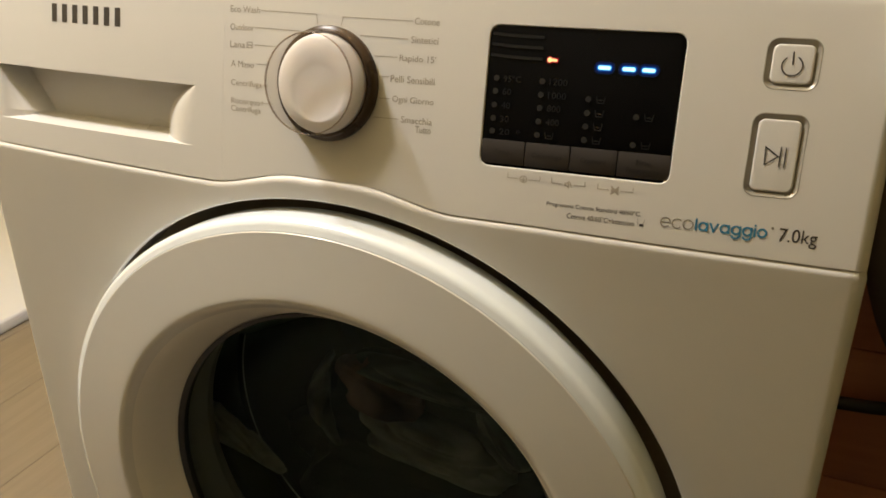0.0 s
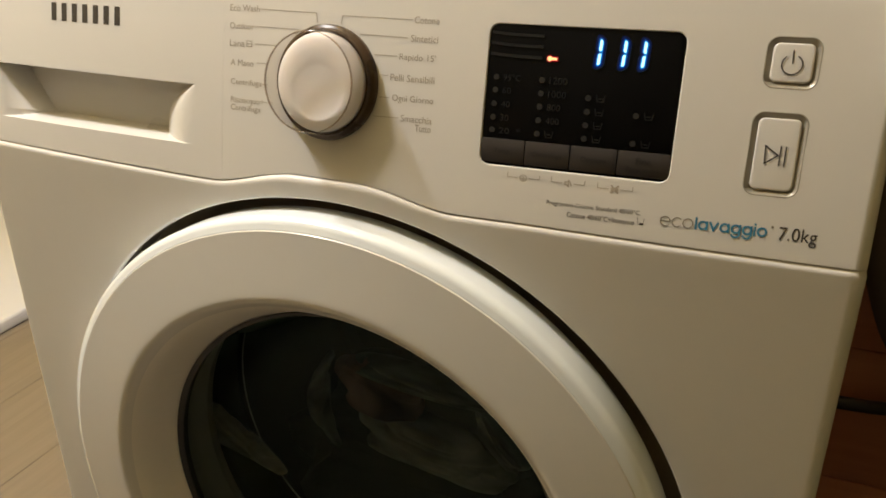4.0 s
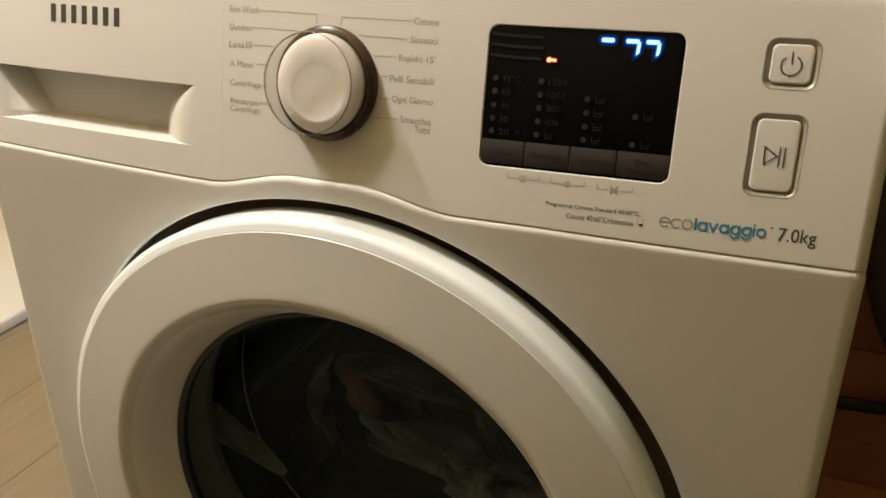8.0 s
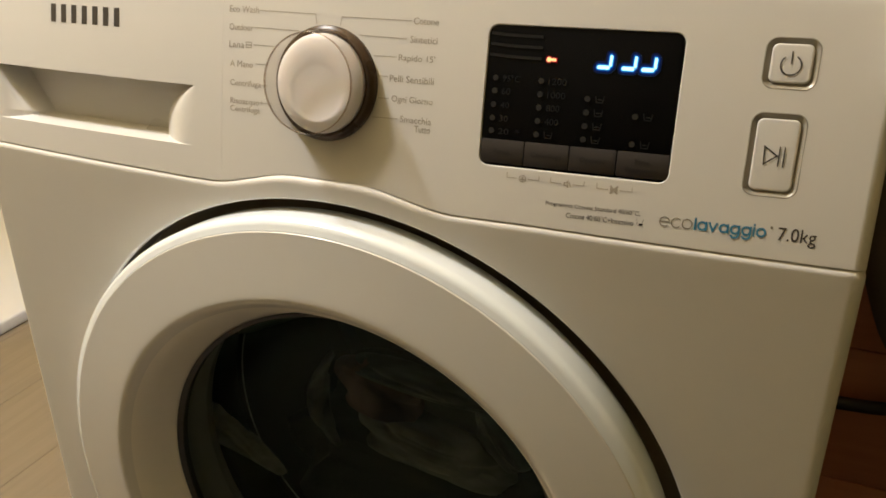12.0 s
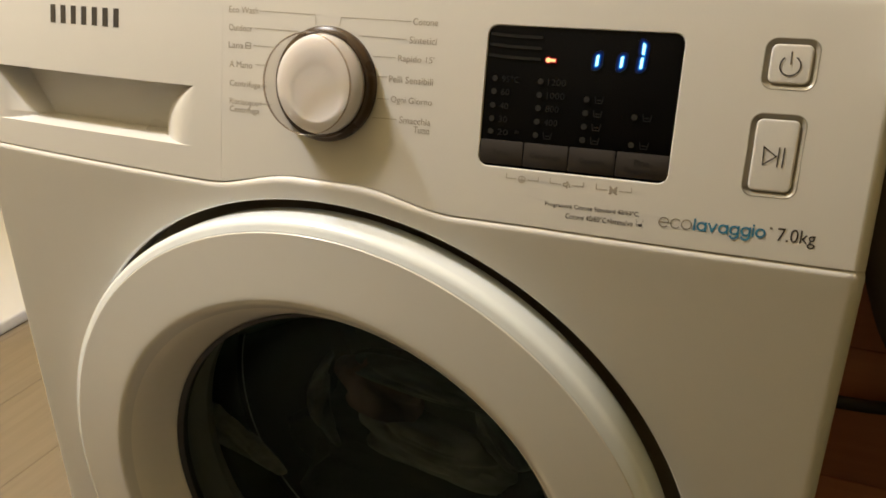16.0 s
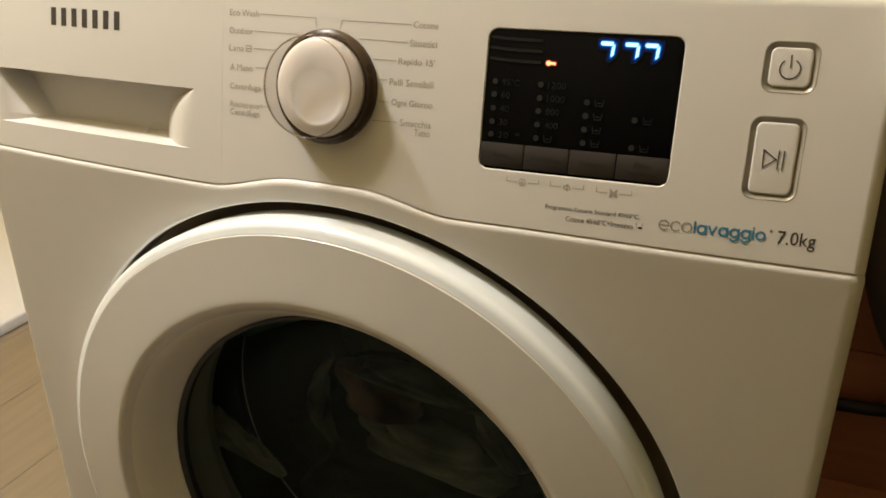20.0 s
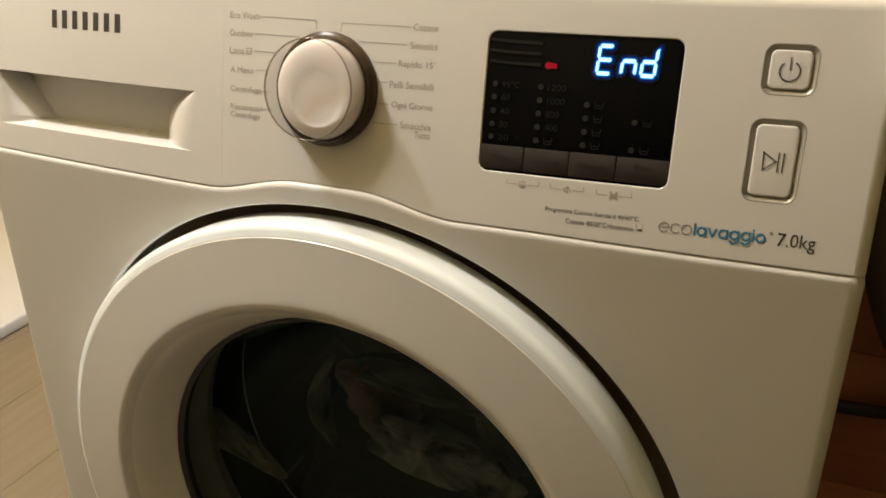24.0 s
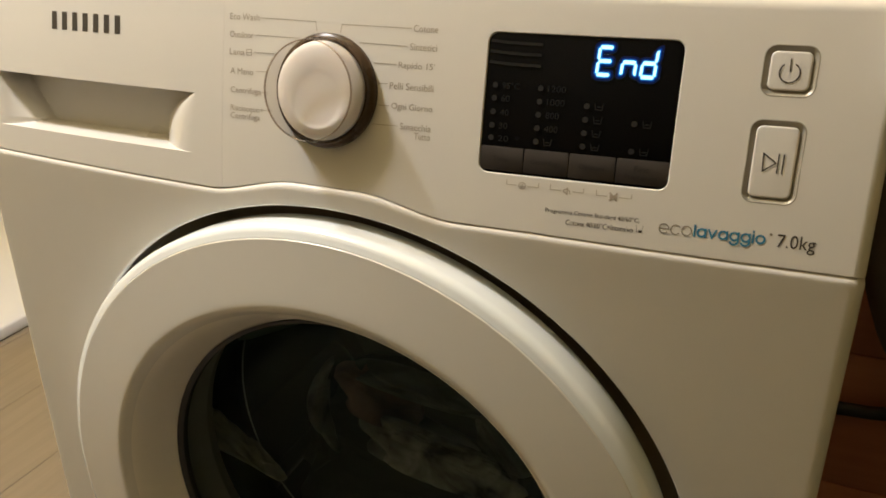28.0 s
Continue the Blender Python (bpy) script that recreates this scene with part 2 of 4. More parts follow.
def loft(bm, loops, closed=True, cap_first=False, cap_last=False, mats=None):
    """Joins loops of points of equal number to a skin."""
    vs = [[bm.verts.new(p) for p in lp] for lp in loops]
    n = len(vs[0])
    for i in range(len(vs) - 1):
        for j in range(n if closed else n - 1):
            k = (j + 1) % n
            f = bm.faces.new((vs[i][j], vs[i][k], vs[i + 1][k], vs[i + 1][j]))
            if mats:
                f.material_index = mats[i]
    if cap_first:
        bm.faces.new(vs[0])
    if cap_last:
        f = bm.faces.new(vs[-1])
        if mats:
            f.material_index = mats[-1]
    return vs


def lathe(profile, axis_point, n=160, cap_first=False, cap_last=False, mats=None, hinge=0.0):
    """Turns (radius, height towards the viewer) round the door's axis, which points to -y."""
    bm = bmesh.new()
    ax, ay, az = axis_point
    loops = []
    for r, h in profile:
        k = hinge * min(1.0, max(0.0, (r - 0.19) / 0.035))
        r += 0.5 * k
        loops.append([(ax - k + r * math.cos(2 * math.pi * i / n), ay - h, az + r * math.sin(2 * math.pi * i / n)) for i in range(n)])
    loft(bm, loops, True, cap_first, cap_last, mats)
    return bm


# ---- the washing machine's front: bowed in plan, its control panel leaning back ----
BOW, LEAN = 0.1317, radians(12.326)
SEAM, TOP_U, SWELL = 0.7247, 0.1285, 0.34
SL, CL = math.sin(LEAN), math.cos(LEAN)
HALF = 0.299
DOOR_X, DOOR_Z = 0.0019, 0.4790
OPEN_X, OPEN_Z = DOOR_X + 0.0004, DOOR_Z - 0.0002


def on_panel(x, u, h=0.0):
    """A point of the control panel: x across, u up its slope from the seam, h proud of it."""
    h -= SWELL * ((u - 0.06) ** 2 - 0.0012)
    return Vector((x, BOW * x * x + u * SL - h * CL, SEAM + u * CL + h * SL))


def seam_rise(x):
    s = min(1.0, max(0.0, (0.085 - abs(x - 0.003)) / 0.065))
    fall = 0.016 * max(0.0, x - 0.13) if x > 0 else -0.012 * max(0.0, -x - 0.10)
    return 0.0106 * s * s * (3 - 2 * s) - fall


def rounding(d, r):
    return 0.0 if d >= r else r - math.sqrt(max(0.0, r * r - (r - max(d, 0.0)) ** 2))


machine = thing("washing_machine", "white front-loading washing machine with lit blue display", "washing machine", at=(0, 0.28, 0))
machine_inverse = Matrix.Translation((0, -0.28, 0))


def mpart(name, bm, material, parent=None, label="", smooth=True, weld=False):
    """A part of the machine, modelled in the room's coordinates."""
    ob = part(name, bm, material, parent or machine, label, smooth, weld)
    if parent is None:
        ob.matrix_parent_inverse = machine_inverse
    return ob


# lower front sheet with its round opening
def front_sheet():
    R1 = 0.2439
    angles = [2 * math.pi * i / 288 for i in range(288)]
    z0 = 0.035
    for cx, cz in ((HALF, SEAM), (-HALF, SEAM), (HALF, z0), (-HALF, z0)):
        angles.append(math.atan2(cz - OPEN_Z, cx - OPEN_X) % (2 * math.pi))
    angles = sorted(set(round(a, 6) for a in angles))
    inset = [0.0, 0.0004, 0.001, 0.002, 0.0032, 0.0046, 0.0062, 0.008, 0.010, 0.014]

    def top(x):
        return SEAM + seam_rise(x) * CL - 0.0004

    def reach(a):
        c, s = math.cos(a), math.sin(a)
        t = 9.0
        if abs(c) > 1e-6:
            t = min(t, ((HALF if c > 0 else -HALF) - OPEN_X) / c)
        if s < -1e-6:
            t = min(t, (z0 - OPEN_Z) / s)
        if s > 1e-6:
            lo, hi = 0.0, t
            if OPEN_Z + hi * s > top(OPEN_X + hi * c):
                for _ in range(40):
                    mid = (lo + hi) / 2
                    if OPEN_Z + mid * s > top(OPEN_X + mid * c):
                        hi = mid
                    else:
                        lo = mid
                t = lo
        return t

    def surf(x, z):
        e = rounding(HALF - abs(x), 0.0065) + rounding(top(x) - z, 0.0036) + rounding(z - z0, 0.006)
        flare = max(0.0, x / HALF) ** 4 * min(0.009 * (z - 0.55), 0.020 * (z - 0.55))
        return Vector((x + flare, BOW * x * x - 0.0003 + min(e, 0.012), z))

    bm = bmesh.new()
    loops = []
    for a in angles:
        c, s = math.cos(a), math.sin(a)
        t = reach(a)
        col = []
        for r, dy in ((0.2419, 0.0034), (0.2420, 0.0022), (0.2424, 0.0010), (0.2430, 0.0003)):
            p = surf(OPEN_X + r * c, OPEN_Z + r * s)
            col.append(p + Vector((0, dy, 0)))
        dist = [t - d for d in inset if t - d > R1 + 0.0005]
        start = max(min(dist) if dist else t, R1)
        for i in range(7):
            q = R1 + (start - R1) * i / 7
            col.append(surf(OPEN_X + q * c, OPEN_Z + q * s))
        full = [t - d for d in reversed(inset)]
        for q in full:
            q = max(q, start)
            col.append(surf(OPEN_X + q * c, OPEN_Z + q * s))
        last = col[-1].copy()
        col.append(Vector((last.x, last.y + 0.012, last.z)))
        loops.append(col)
    vs = [[bm.verts.new(p) for p in col] for col in loops]
    n = len(vs)
    for i in range(n):
        for j in range(len(vs[0]) - 1):
            bm.faces.new((vs[i][j], vs[(i + 1) % n][j], vs[(i + 1) % n][j + 1], vs[i][j + 1]))
    bmesh.ops.remove_doubles(bm, verts=bm.verts, dist=1e-6)
    return bm


mpart("front_sheet", front_sheet(), ENAMEL, label="white enamelled steel front with round opening")

# cabinet: side sheets, back, top plate, plinth
bm = bmesh.new()
box(bm, -HALF, -HALF + 0.002, 0.027, 0.56, 0.035, 0.842, 0.0008)
mpart("side_sheet", bm, ENAMEL)
bm = bmesh.new()
box(bm, HALF - 0.002, HALF, 0.027, 0.56, 0.035, 0.842, 0.0008)
mpart("side_sheet", bm, ENAMEL)
bm = bmesh.new()
box(bm, -HALF + 0.004, HALF - 0.004, 0.555, 0.5585, 0.035, 0.842)
mpart("back_sheet", bm, ENAMEL)
bm = bmesh.new()
box(bm, -HALF, HALF, 0.066, 0.565, 0.846, 0.862, 0.006, 3)
mpart("top_plate", bm, PLASTIC)
bm = bmesh.new()
box(bm, -HALF + 0.012, HALF - 0.012, 0.03, 0.07, 0.012, 0.036, 0.002)
mpart("plinth", bm, PLASTIC)
for fx in (-0.25, 0.25):
    for fy in (0.06, 0.52):
        bm = bmesh.new()
        bmesh.ops.create_cone(bm, cap_ends=True, segments=20, radius1=0.02, radius2=0.017, depth=0.036, matrix=Matrix.Translation((fx, fy, 0.018)))
        mpart("foot", bm, RUBBER)


# control panel and dispenser drawer: one slope, split by a fine joint
def scoop(x, u):
    """Depth of the finger recess in the drawer."""
    xl, xr, ub, ut, floor_u = -0.2755, -0.0935, 0.0206, 0.0586, 0.0266
    if not (xl < x < xr and ub < u < ut):
        return 0.0
    k = min(1.0, max(0.0, (u - floor_u) / (ut - floor_u)))
    wr, wl = 0.040 * max(0.0, 1 - k ** 3) ** 0.6 + 0.0015, 0.030 * (1 - k) + 0.001
    side = min(min((xr - x) / wr, 1.0) ** 2.4, min((x - xl) / wl, 1.0) ** 2.0)
    return 0.024 * min(1.0, side, (ut - u) / 0.0009, (u - ub) / (floor_u - ub))


WELLS = [(0.0997, 0.2021, 0.0304, 0.1060, 0.0056), (0.2391, 0.2630, 0.0819, 0.1054, 0.0052), (0.2376, 0.2624, 0.0298, 0.0699, 0.0052)]


def well(x, u):
    """Depth of the wells that hold the display and the two buttons."""
    deep = 0.0
    for x0, x1, u0, u1, r in WELLS:
        qx, qu = abs(x - (x0 + x1) / 2) - (x1 - x0) / 2 + r, abs(u - (u0 + u1) / 2) - (u1 - u0) / 2 + r
        d = math.hypot(max(qx, 0), max(qu, 0)) + min(max(qx, qu), 0) - r
        deep = max(deep, 0.0032 * min(1.0, max(0.0, (-d - 0.0001) / 0.0005)))
    return deep


def slope_sheet(x0, x1, left_edge, right_edge, recess):
    xs = set()
    step = 0.0016 if recess else 0.006
    n = int((x1 - x0) / step)
    for i in range(n + 1):
        xs.add(round(x0 + (x1 - x0) * i / n, 5))
    for e, sgn in ((x0, 1), (x1, -1)):
        for d in (0.0004, 0.001, 0.002, 0.0032, 0.0046, 0.0062, 0.008):
            xs.add(round(e + sgn * d, 5))
    if not recess:
        for a, b, _, _, _ in WELLS:
            for e, sg in ((a, 1), (b, -1)):
                xs |= {round(e + sg * 0.0006 * i, 5) for i in range(-1, 11)}
    xs = sorted(xs)
    us = set([0, 0.0003, 0.0008, 0.0015, 0.0024, 0.004, 0.007, 0.011, 0.016])
    us |= {TOP_U - d for d in (0, 0.0005, 0.0012, 0.0022, 0.0035, 0.005, 0.007)}
    if recess:
        us |= {0.0190, 0.0199, 0.0203, 0.0205, 0.0206, 0.0208, 0.0211, 0.0216, 0.0222, 0.0230, 0.0240, 0.0252, 0.0260, 0.0266, 0.0272, 0.0576, 0.0579, 0.0582, 0.0586, 0.0588, 0.0595}
        us |= {0.028 + 0.0012 * i for i in range(25)}
    us |= {0.066 + 0.006 * i for i in range(9)}
    if not recess:
        us |= {0.02 + 0.006 * i for i in range(8)}
    if not recess:
        for _, _, a, b, _ in WELLS:
            for e, sg in ((a, 1), (b, -1)):
                us |= {round(e + sg * 0.0006 * i, 5) for i in range(-1, 11)}
    us = sorted(us)
    bm = bmesh.new()
    grid = []
    for x in xs:
        col = []
        first = None
        for g in us:
            u = g + (seam_rise(x) + 0.0001) * max(0.0, 1 - g / 0.0165)
            h = -rounding(g, 0.0004) - rounding(TOP_U - g, 0.006)
            if left_edge:
                h -= rounding(x - x0, 0.0065 if x0 < -0.2 else 0.00015)
            if right_edge:
                h -= rounding(x1 - x, 0.0065 if x1 > 0.2 else 0.00015)
            h -= scoop(x, u) if recess else well(x, u)
            col.append(on_panel(x, u, max(h, -0.0245)))
        col.insert(0, col[0] + Vector((0, 0.02, 0)))
        col.append(col[-1] + Vector((0, 0.05, 0.004)))
        grid.append([bm.verts.new(p) for p in col])
    for c in (0, -1):
        edge = [bm.verts.new(v.co + Vector((0, 0.03, 0))) for v in grid[c]]
        if c == 0:
            grid.insert(0, edge)
        else:
            grid.append(edge)
    for i in range(len(grid) - 1):
        for j in range(len(grid[0]) - 1):
            bm.faces.new((grid[i][j], grid[i + 1][j], grid[i + 1][j + 1], grid[i][j + 1]))
    return bm


mpart("control_panel", slope_sheet(-0.07165, HALF + 0.001, False, True, False), PLASTIC, label="white plastic control panel leaning back")
drawer = mpart("dispenser_drawer", slope_sheet(-HALF - 0.001, -0.07174, True, False, True), PLASTIC, label="white detergent drawer with finger recess")


# ---- print on the panel ----
def lettering(name, text, x0, x1, u0, u1, material, parent=None, h=0.00014, bold=0.0):
    """Flat letters laid on the slope so that they fill x0..x1 and u0..u1 (the ink's own bounds)."""
    cu = bpy.data.curves.new("letters", "FONT")
    cu.body = text
    cu.offset = bold
    cu.resolution_u = 3
    tmp = bpy.data.objects.new("letters", cu)
    scene.collection.objects.link(tmp)
    dg = bpy.context.evaluated_depsgraph_get()
    me = bpy.data.meshes.new_from_object(tmp.evaluated_get(dg))
    bpy.data.objects.remove(tmp)
    xs, ys = [v.co.x for v in me.vertices], [v.co.y for v in me.vertices]
    ax, bx, ay, by = min(xs), max(xs), min(ys), max(ys)
    for v in me.vertices:
        v.co = on_panel(x0 + (v.co.x - ax) / (bx - ax) * (x1 - x0), u0 + (v.co.y - ay) / (by - ay) * (u1 - u0), h)
    me.name = name
    me.materials.clear()
    me.materials.append(material)
    ob = new(name, me)
    ob.parent = parent or machine
    if parent is None:
        ob.matrix_parent_inverse = machine_inverse
    bpy.data.curves.remove(cu)
    return tagged(ob, kind="stuff" if u1 - u0 < 0.006 else "")


def stroke(bm, pts, width, h=0.00014, closed=False):
    """A flat line of ink along points (x, u)."""
    n = len(pts)
    for i in range(n if closed else n - 1):
        a, b = Vector(pts[i]), Vector(pts[(i + 1) % n])
        d = (b - a).normalized() * width / 2
        s = Vector((-d.y, d.x))
        q = [a - d + s, a - d - s, b + d - s, b + d + s]
        bm.faces.new([bm.verts.new(on_panel(p.x, p.y, h + 0.000004 * i)) for p in q])
    return bm


def blob(bm, cx, cu, r, h, n=14, aspect=1.0):
    bm.faces.new([bm.verts.new(on_panel(cx + r * math.cos(2 * math.pi * i / n), cu + aspect * r * math.sin(2 * math.pi * i / n), h)) for i in range(n)])


def ink(name, bm, material, parent=None, label=""):
    return mpart(name, bm, material, parent, label, smooth=False)


# brand mark: seven plain upright bars
for i in range(7):
    bm = bmesh.new()
    bx = -0.2196 + i * 0.00965
    stroke(bm, [(bx + 0.0034, 0.0932), (bx + 0.0034, 0.1002)], 0.0048)
    ink("brand_mark", bm, INK, drawer)

LEFT = [("Eco Wash", -0.0674, -0.0460, 0.1065), ("Outdoor", -0.0672, -0.0498, 0.0960), ("Lana", -0.0670, -0.0560, 0.0857),
        ("A Mano", -0.0660, -0.0492, 0.0743), ("Centrifuga", -0.0657, -0.0430, 0.0628), ("Risciacquo+", -0.0654, -0.0411, 0.0519),
        ("Centrifuga", -0.0654, -0.0434, 0.0472)]
RIGHT = [("Cotone", 0.0557, 0.0705, 0.1052), ("Sintetici", 0.0543, 0.0706, 0.0952), ("Rapido 15'", 0.0481, 0.0700, 0.0849),
         ("Pelli Sensibili", 0.0433, 0.0702, 0.0733), ("Ogni Giorno", 0.0451, 0.0704, 0.0620), ("Smacchia", 0.0512, 0.0703, 0.0511), ("Tutto", 0.0603, 0.0700, 0.0463)]
for text, x0, x1, u in LEFT + RIGHT:
    down = 0.0008 if any(c in text for c in "gpq") else 0.0
    lettering("programme_name", text, x0, x1, u - 0.0019 - down, u + 0.0019, INK_SOFT)
bm = bmesh.new()
stroke(bm, [(-0.0545, 0.0842), (-0.0508, 0.0842), (-0.0508, 0.0875), (-0.0545, 0.0875)], 0.0004, closed=True)
stroke(bm, [(-0.0540, 0.0858), (-0.0513, 0.0858)], 0.0004, 0.00016)
ink("wool_symbol", bm, INK_SOFT)
LEADERS = [[(-0.0452, 0.1064), (-0.0068, 0.1060), (-0.0058, 0.1008)], [(-0.0489, 0.0963), (-0.0179, 0.0960)], [(-0.0487, 0.0861), (-0.0335, 0.0860)],
           [(-0.0467, 0.0750), (-0.0385, 0.0751)], [(-0.0422, 0.0627), (-0.0385, 0.0627)], [(-0.0408, 0.0520), (-0.0350, 0.0522)],
           [(0.0099, 0.1006), (0.0107, 0.1053), (0.0543, 0.1051)], [(0.0226, 0.0957), (0.0523, 0.0953)], [(0.0326, 0.0850), (0.0464, 0.0850)],
           [(0.0365, 0.0740), (0.0418, 0.0741)], [(0.0369, 0.0618), (0.0433, 0.0619)], [(0.0340, 0.0508), (0.0494, 0.0510)]]
for pts in LEADERS:
    ink("leader_line", stroke(bmesh.new(), pts, 0.00034), INK_SOFT)



def arc(cx, cu, r, a0, a1, n=22):
    """Points of a round letter stroke, degrees counted from the right upwards."""
    return [(cx + r * math.cos(radians(a0 + (a1 - a0) * i / n)), cu + r * math.sin(radians(a0 + (a1 - a0) * i / n))) for i in range(n + 1)]


def round_letter(ch, x, u, r, width, material):
    """A letter of the round slogan face: x is its left edge, u the base line, r its bowl's outer radius. Returns its advance."""
    bm = bmesh.new()
    q, w = r - width / 2, width / 2
    cx, cu = x + r, u + r
    if ch == "l":
        stroke(bm, [(x + w, u + w), (x + w, u + 2.6 * r - w)], width)
        step = width
    elif ch == "i":
        stroke(bm, [(x + w, u + w), (x + w, u + 2 * r - w)], width)
        stroke(bm, [(x + w, u + 2.42 * r), (x + w, u + 2.48 * r)], width)
        step = width
    elif ch == "v":
        stroke(bm, [(x + w, u + 2 * r - w), (x + 0.93 * r, u + w), (x + 1.86 * r - w, u + 2 * r - w)], width)
        step = 1.86 * r
    elif ch == "e":
        stroke(bm, [(cx - q, cu)] + arc(cx, cu, q, 0, 315), width)
        step = 2 * r
    elif ch == "c":
        stroke(bm, arc(cx, cu, q, 45, 315), width)
        step = 1.8 * r
    else:
        stroke(bm, arc(cx, cu, q, 0, 360), width)
        step = 2 * r
        if ch == "a":
            stroke(bm, [(cx + q, u + w), (cx + q, u + 2 * r - w)], width, 0.00024)
        if ch == "g":
            stroke(bm, [(cx + q, u + 2 * r - w)] + arc(cx, u + 0.1 * r, q, 0, -150), width, 0.00024)
    ink("slogan_letter", bm, material)
    return step


x = 0.2000
for ch in "eco":
    x += round_letter(ch, x, 0.0086, 0.00268, 0.00054, INK_GREY) + 0.00055
x = 0.2174
for ch in "lavaggio":
    x += round_letter(ch, x, 0.0088, 0.00242, 0.00098, INK_BLUE) + 0.00056
bm = bmesh.new()
blob(bm, 0.2541, 0.0143, 0.0007, 0.00016)
ink("slogan_dot", bm, INK_GREY)
lettering("capacity_text", "7.0kg", 0.2574, 0.2750, 0.0061, 0.0150, INK)
lettering("note_text", "Programma Cotone Standard 40/60°C,", 0.1398, 0.1900, 0.0119, 0.0151, INK)
lettering("note_text", "Cotone 40/60°C+Intensivo", 0.1514, 0.1872, 0.0070, 0.0100, INK)
bm = bmesh.new()
stroke(bm, [(0.1886, 0.0112), (0.1892, 0.0076), (0.1914, 0.0076), (0.1922, 0.0112)], 0.00016)
stroke(bm, [(0.1904, 0.0082), (0.1914, 0.0082)], 0.0010, 0.00016)
ink("tub_symbol", bm, INK)

# brackets and small symbols under the display
for x0, x1, xc, u in ((0.1169, 0.1348, 0.1257, 0.0253), (0.1413, 0.1593, 0.1503, 0.0251), (0.1662, 0.1845, 0.1751, 0.0247)):
    bm = bmesh.new()
    stroke(bm, [(x0, u + 0.0026), (x0, u), (xc - 0.0032, u)], 0.00036)
    stroke(bm, [(xc + 0.0032, u), (x1, u), (x1, u + 0.0022)], 0.00036)
    ink("bracket_line", bm, INK_SOFT)
bm = bmesh.new()
stroke(bm, [(0.1257 + 0.0019 * math.cos(a * math.pi / 5), 0.0253 + 0.0018 * math.sin(a * math.pi / 5)) for a in range(10)], 0.0004, closed=True)
stroke(bm, [(0.1246, 0.0249), (0.1268, 0.0249)], 0.0005, 0.00017)
stroke(bm, [(0.1257, 0.0240), (0.1257, 0.0262)], 0.0005, 0.00019)
ink("child_lock_symbol", bm, INK_SOFT)
bm = bmesh.new()
stroke(bm, [(0.1488, 0.0244), (0.1498, 0.0244), (0.1507, 0.0234), (0.1507, 0.0268), (0.1498, 0.0258), (0.1488, 0.0258)], 0.0006, closed=True)
stroke(bm, [(0.1514, 0.0262), (0.1522, 0.0240)], 0.0005, 0.00017)
ink("sound_symbol", bm, INK_SOFT)
bm = bmesh.new()
stroke(bm, [(0.1735, 0.0264), (0.1768, 0.0230)], 0.0010)
stroke(bm, [(0.1735, 0.0230), (0.1768, 0.0264)], 0.0010, 0.00017)
stroke(bm, [(0.1740, 0.0247), (0.1763, 0.0247)], 0.0016, 0.00019)
ink("off_symbol", bm, INK_SOFT)


# ---- rounded plates on the slope ----
def round_rect(x0, x1, u0, u1, r, n=8):
    pts = []
    for cx, cu, a0 in ((x1 - r, u1 - r, 0), (x0 + r, u1 - r, 90), (x0 + r, u0 + r, 180), (x1 - r, u0 + r, 270)):
        for i in range(n + 1):
            a = radians(a0 + 90 * i / n)
            pts.append((cx + r * math.cos(a), cu + r * math.sin(a)))
    return pts


def plate(x0, x1, u0, u1, r, profile, cap=True, mats=None):
    """Rounded plate: profile rows of (inset, height)."""
    bm = bmesh.new()
    loops = []
    for inset, h in profile:
        loops.append([on_panel(x, u, h) for x, u in round_rect(x0 + inset, x1 - inset, u0 + inset, u1 - inset, max(r - inset, 0.0004))])
    loft(bm, loops, True, False, cap, mats)
    return bm


# display
DX0, DX1, DU0, DU1 = 0.0997, 0.2021, 0.0304, 0.1060
mpart("display_surround", plate(DX0, DX1, DU0, DU1, 0.0056, [(-0.0006, -0.0002), (-0.0005, 0.00006), (-0.0001, 0.00010), (0.0002, -0.00005), (0.0006, -0.0007)], cap=False), PLASTIC)
display = mpart("display", plate(DX0, DX1, DU0, DU1, 0.0056, [(0.0004, -0.0070), (0.0004, -0.0006), (0.0006, -0.0005)]), BLACK_GLASS, label="glossy black glass display")
PADS = [(DX0 + 0.0009, 0.1246), (0.1252, 0.1493), (0.1499, 0.1742), (0.1748, DX1 - 0.0009)]
KEY_TEXT = [["Temp."], ["Centrifuga"], ["Opzioni"], ["Fine", "Programma"]]
for (k0, k1), words in zip(PADS, KEY_TEXT):
    key_pad = mpart("touch_key", plate(k0, k1, DU0 + 0.0019, 0.0452, 0.0007, [(0, -0.0008), (0, -0.0003), (0.0001, -0.00025)]), KEY_PAD, display)
    for i, wd in enumerate(words):
        mid, wide = (k0 + k1) / 2, min(0.0165, 0.0019 * len(wd))
        uc = 0.0385 if len(words) == 1 else 0.0405 - 0.0045 * i
        lettering("key_text", wd, mid - wide / 2, mid + wide / 2, uc - 0.0016, uc + 0.0016, FAINT, display, h=-0.00005)
LAMPS = [(0.1056, [0.0780, 0.0711, 0.0638, 0.0566, 0.0498], ["95°C", "60", "40", "30", "20  *"]),
         (0.1308, [0.0779, 0.0709, 0.0640, 0.0569, 0.0497], ["1200", "1000", "800", "400", ""]),
         (0.1561, [0.0704, 0.0634, 0.0564, 0.0494], ["", "", "", ""]), (0.1814, [0.0632, 0.0491], ["", ""])]
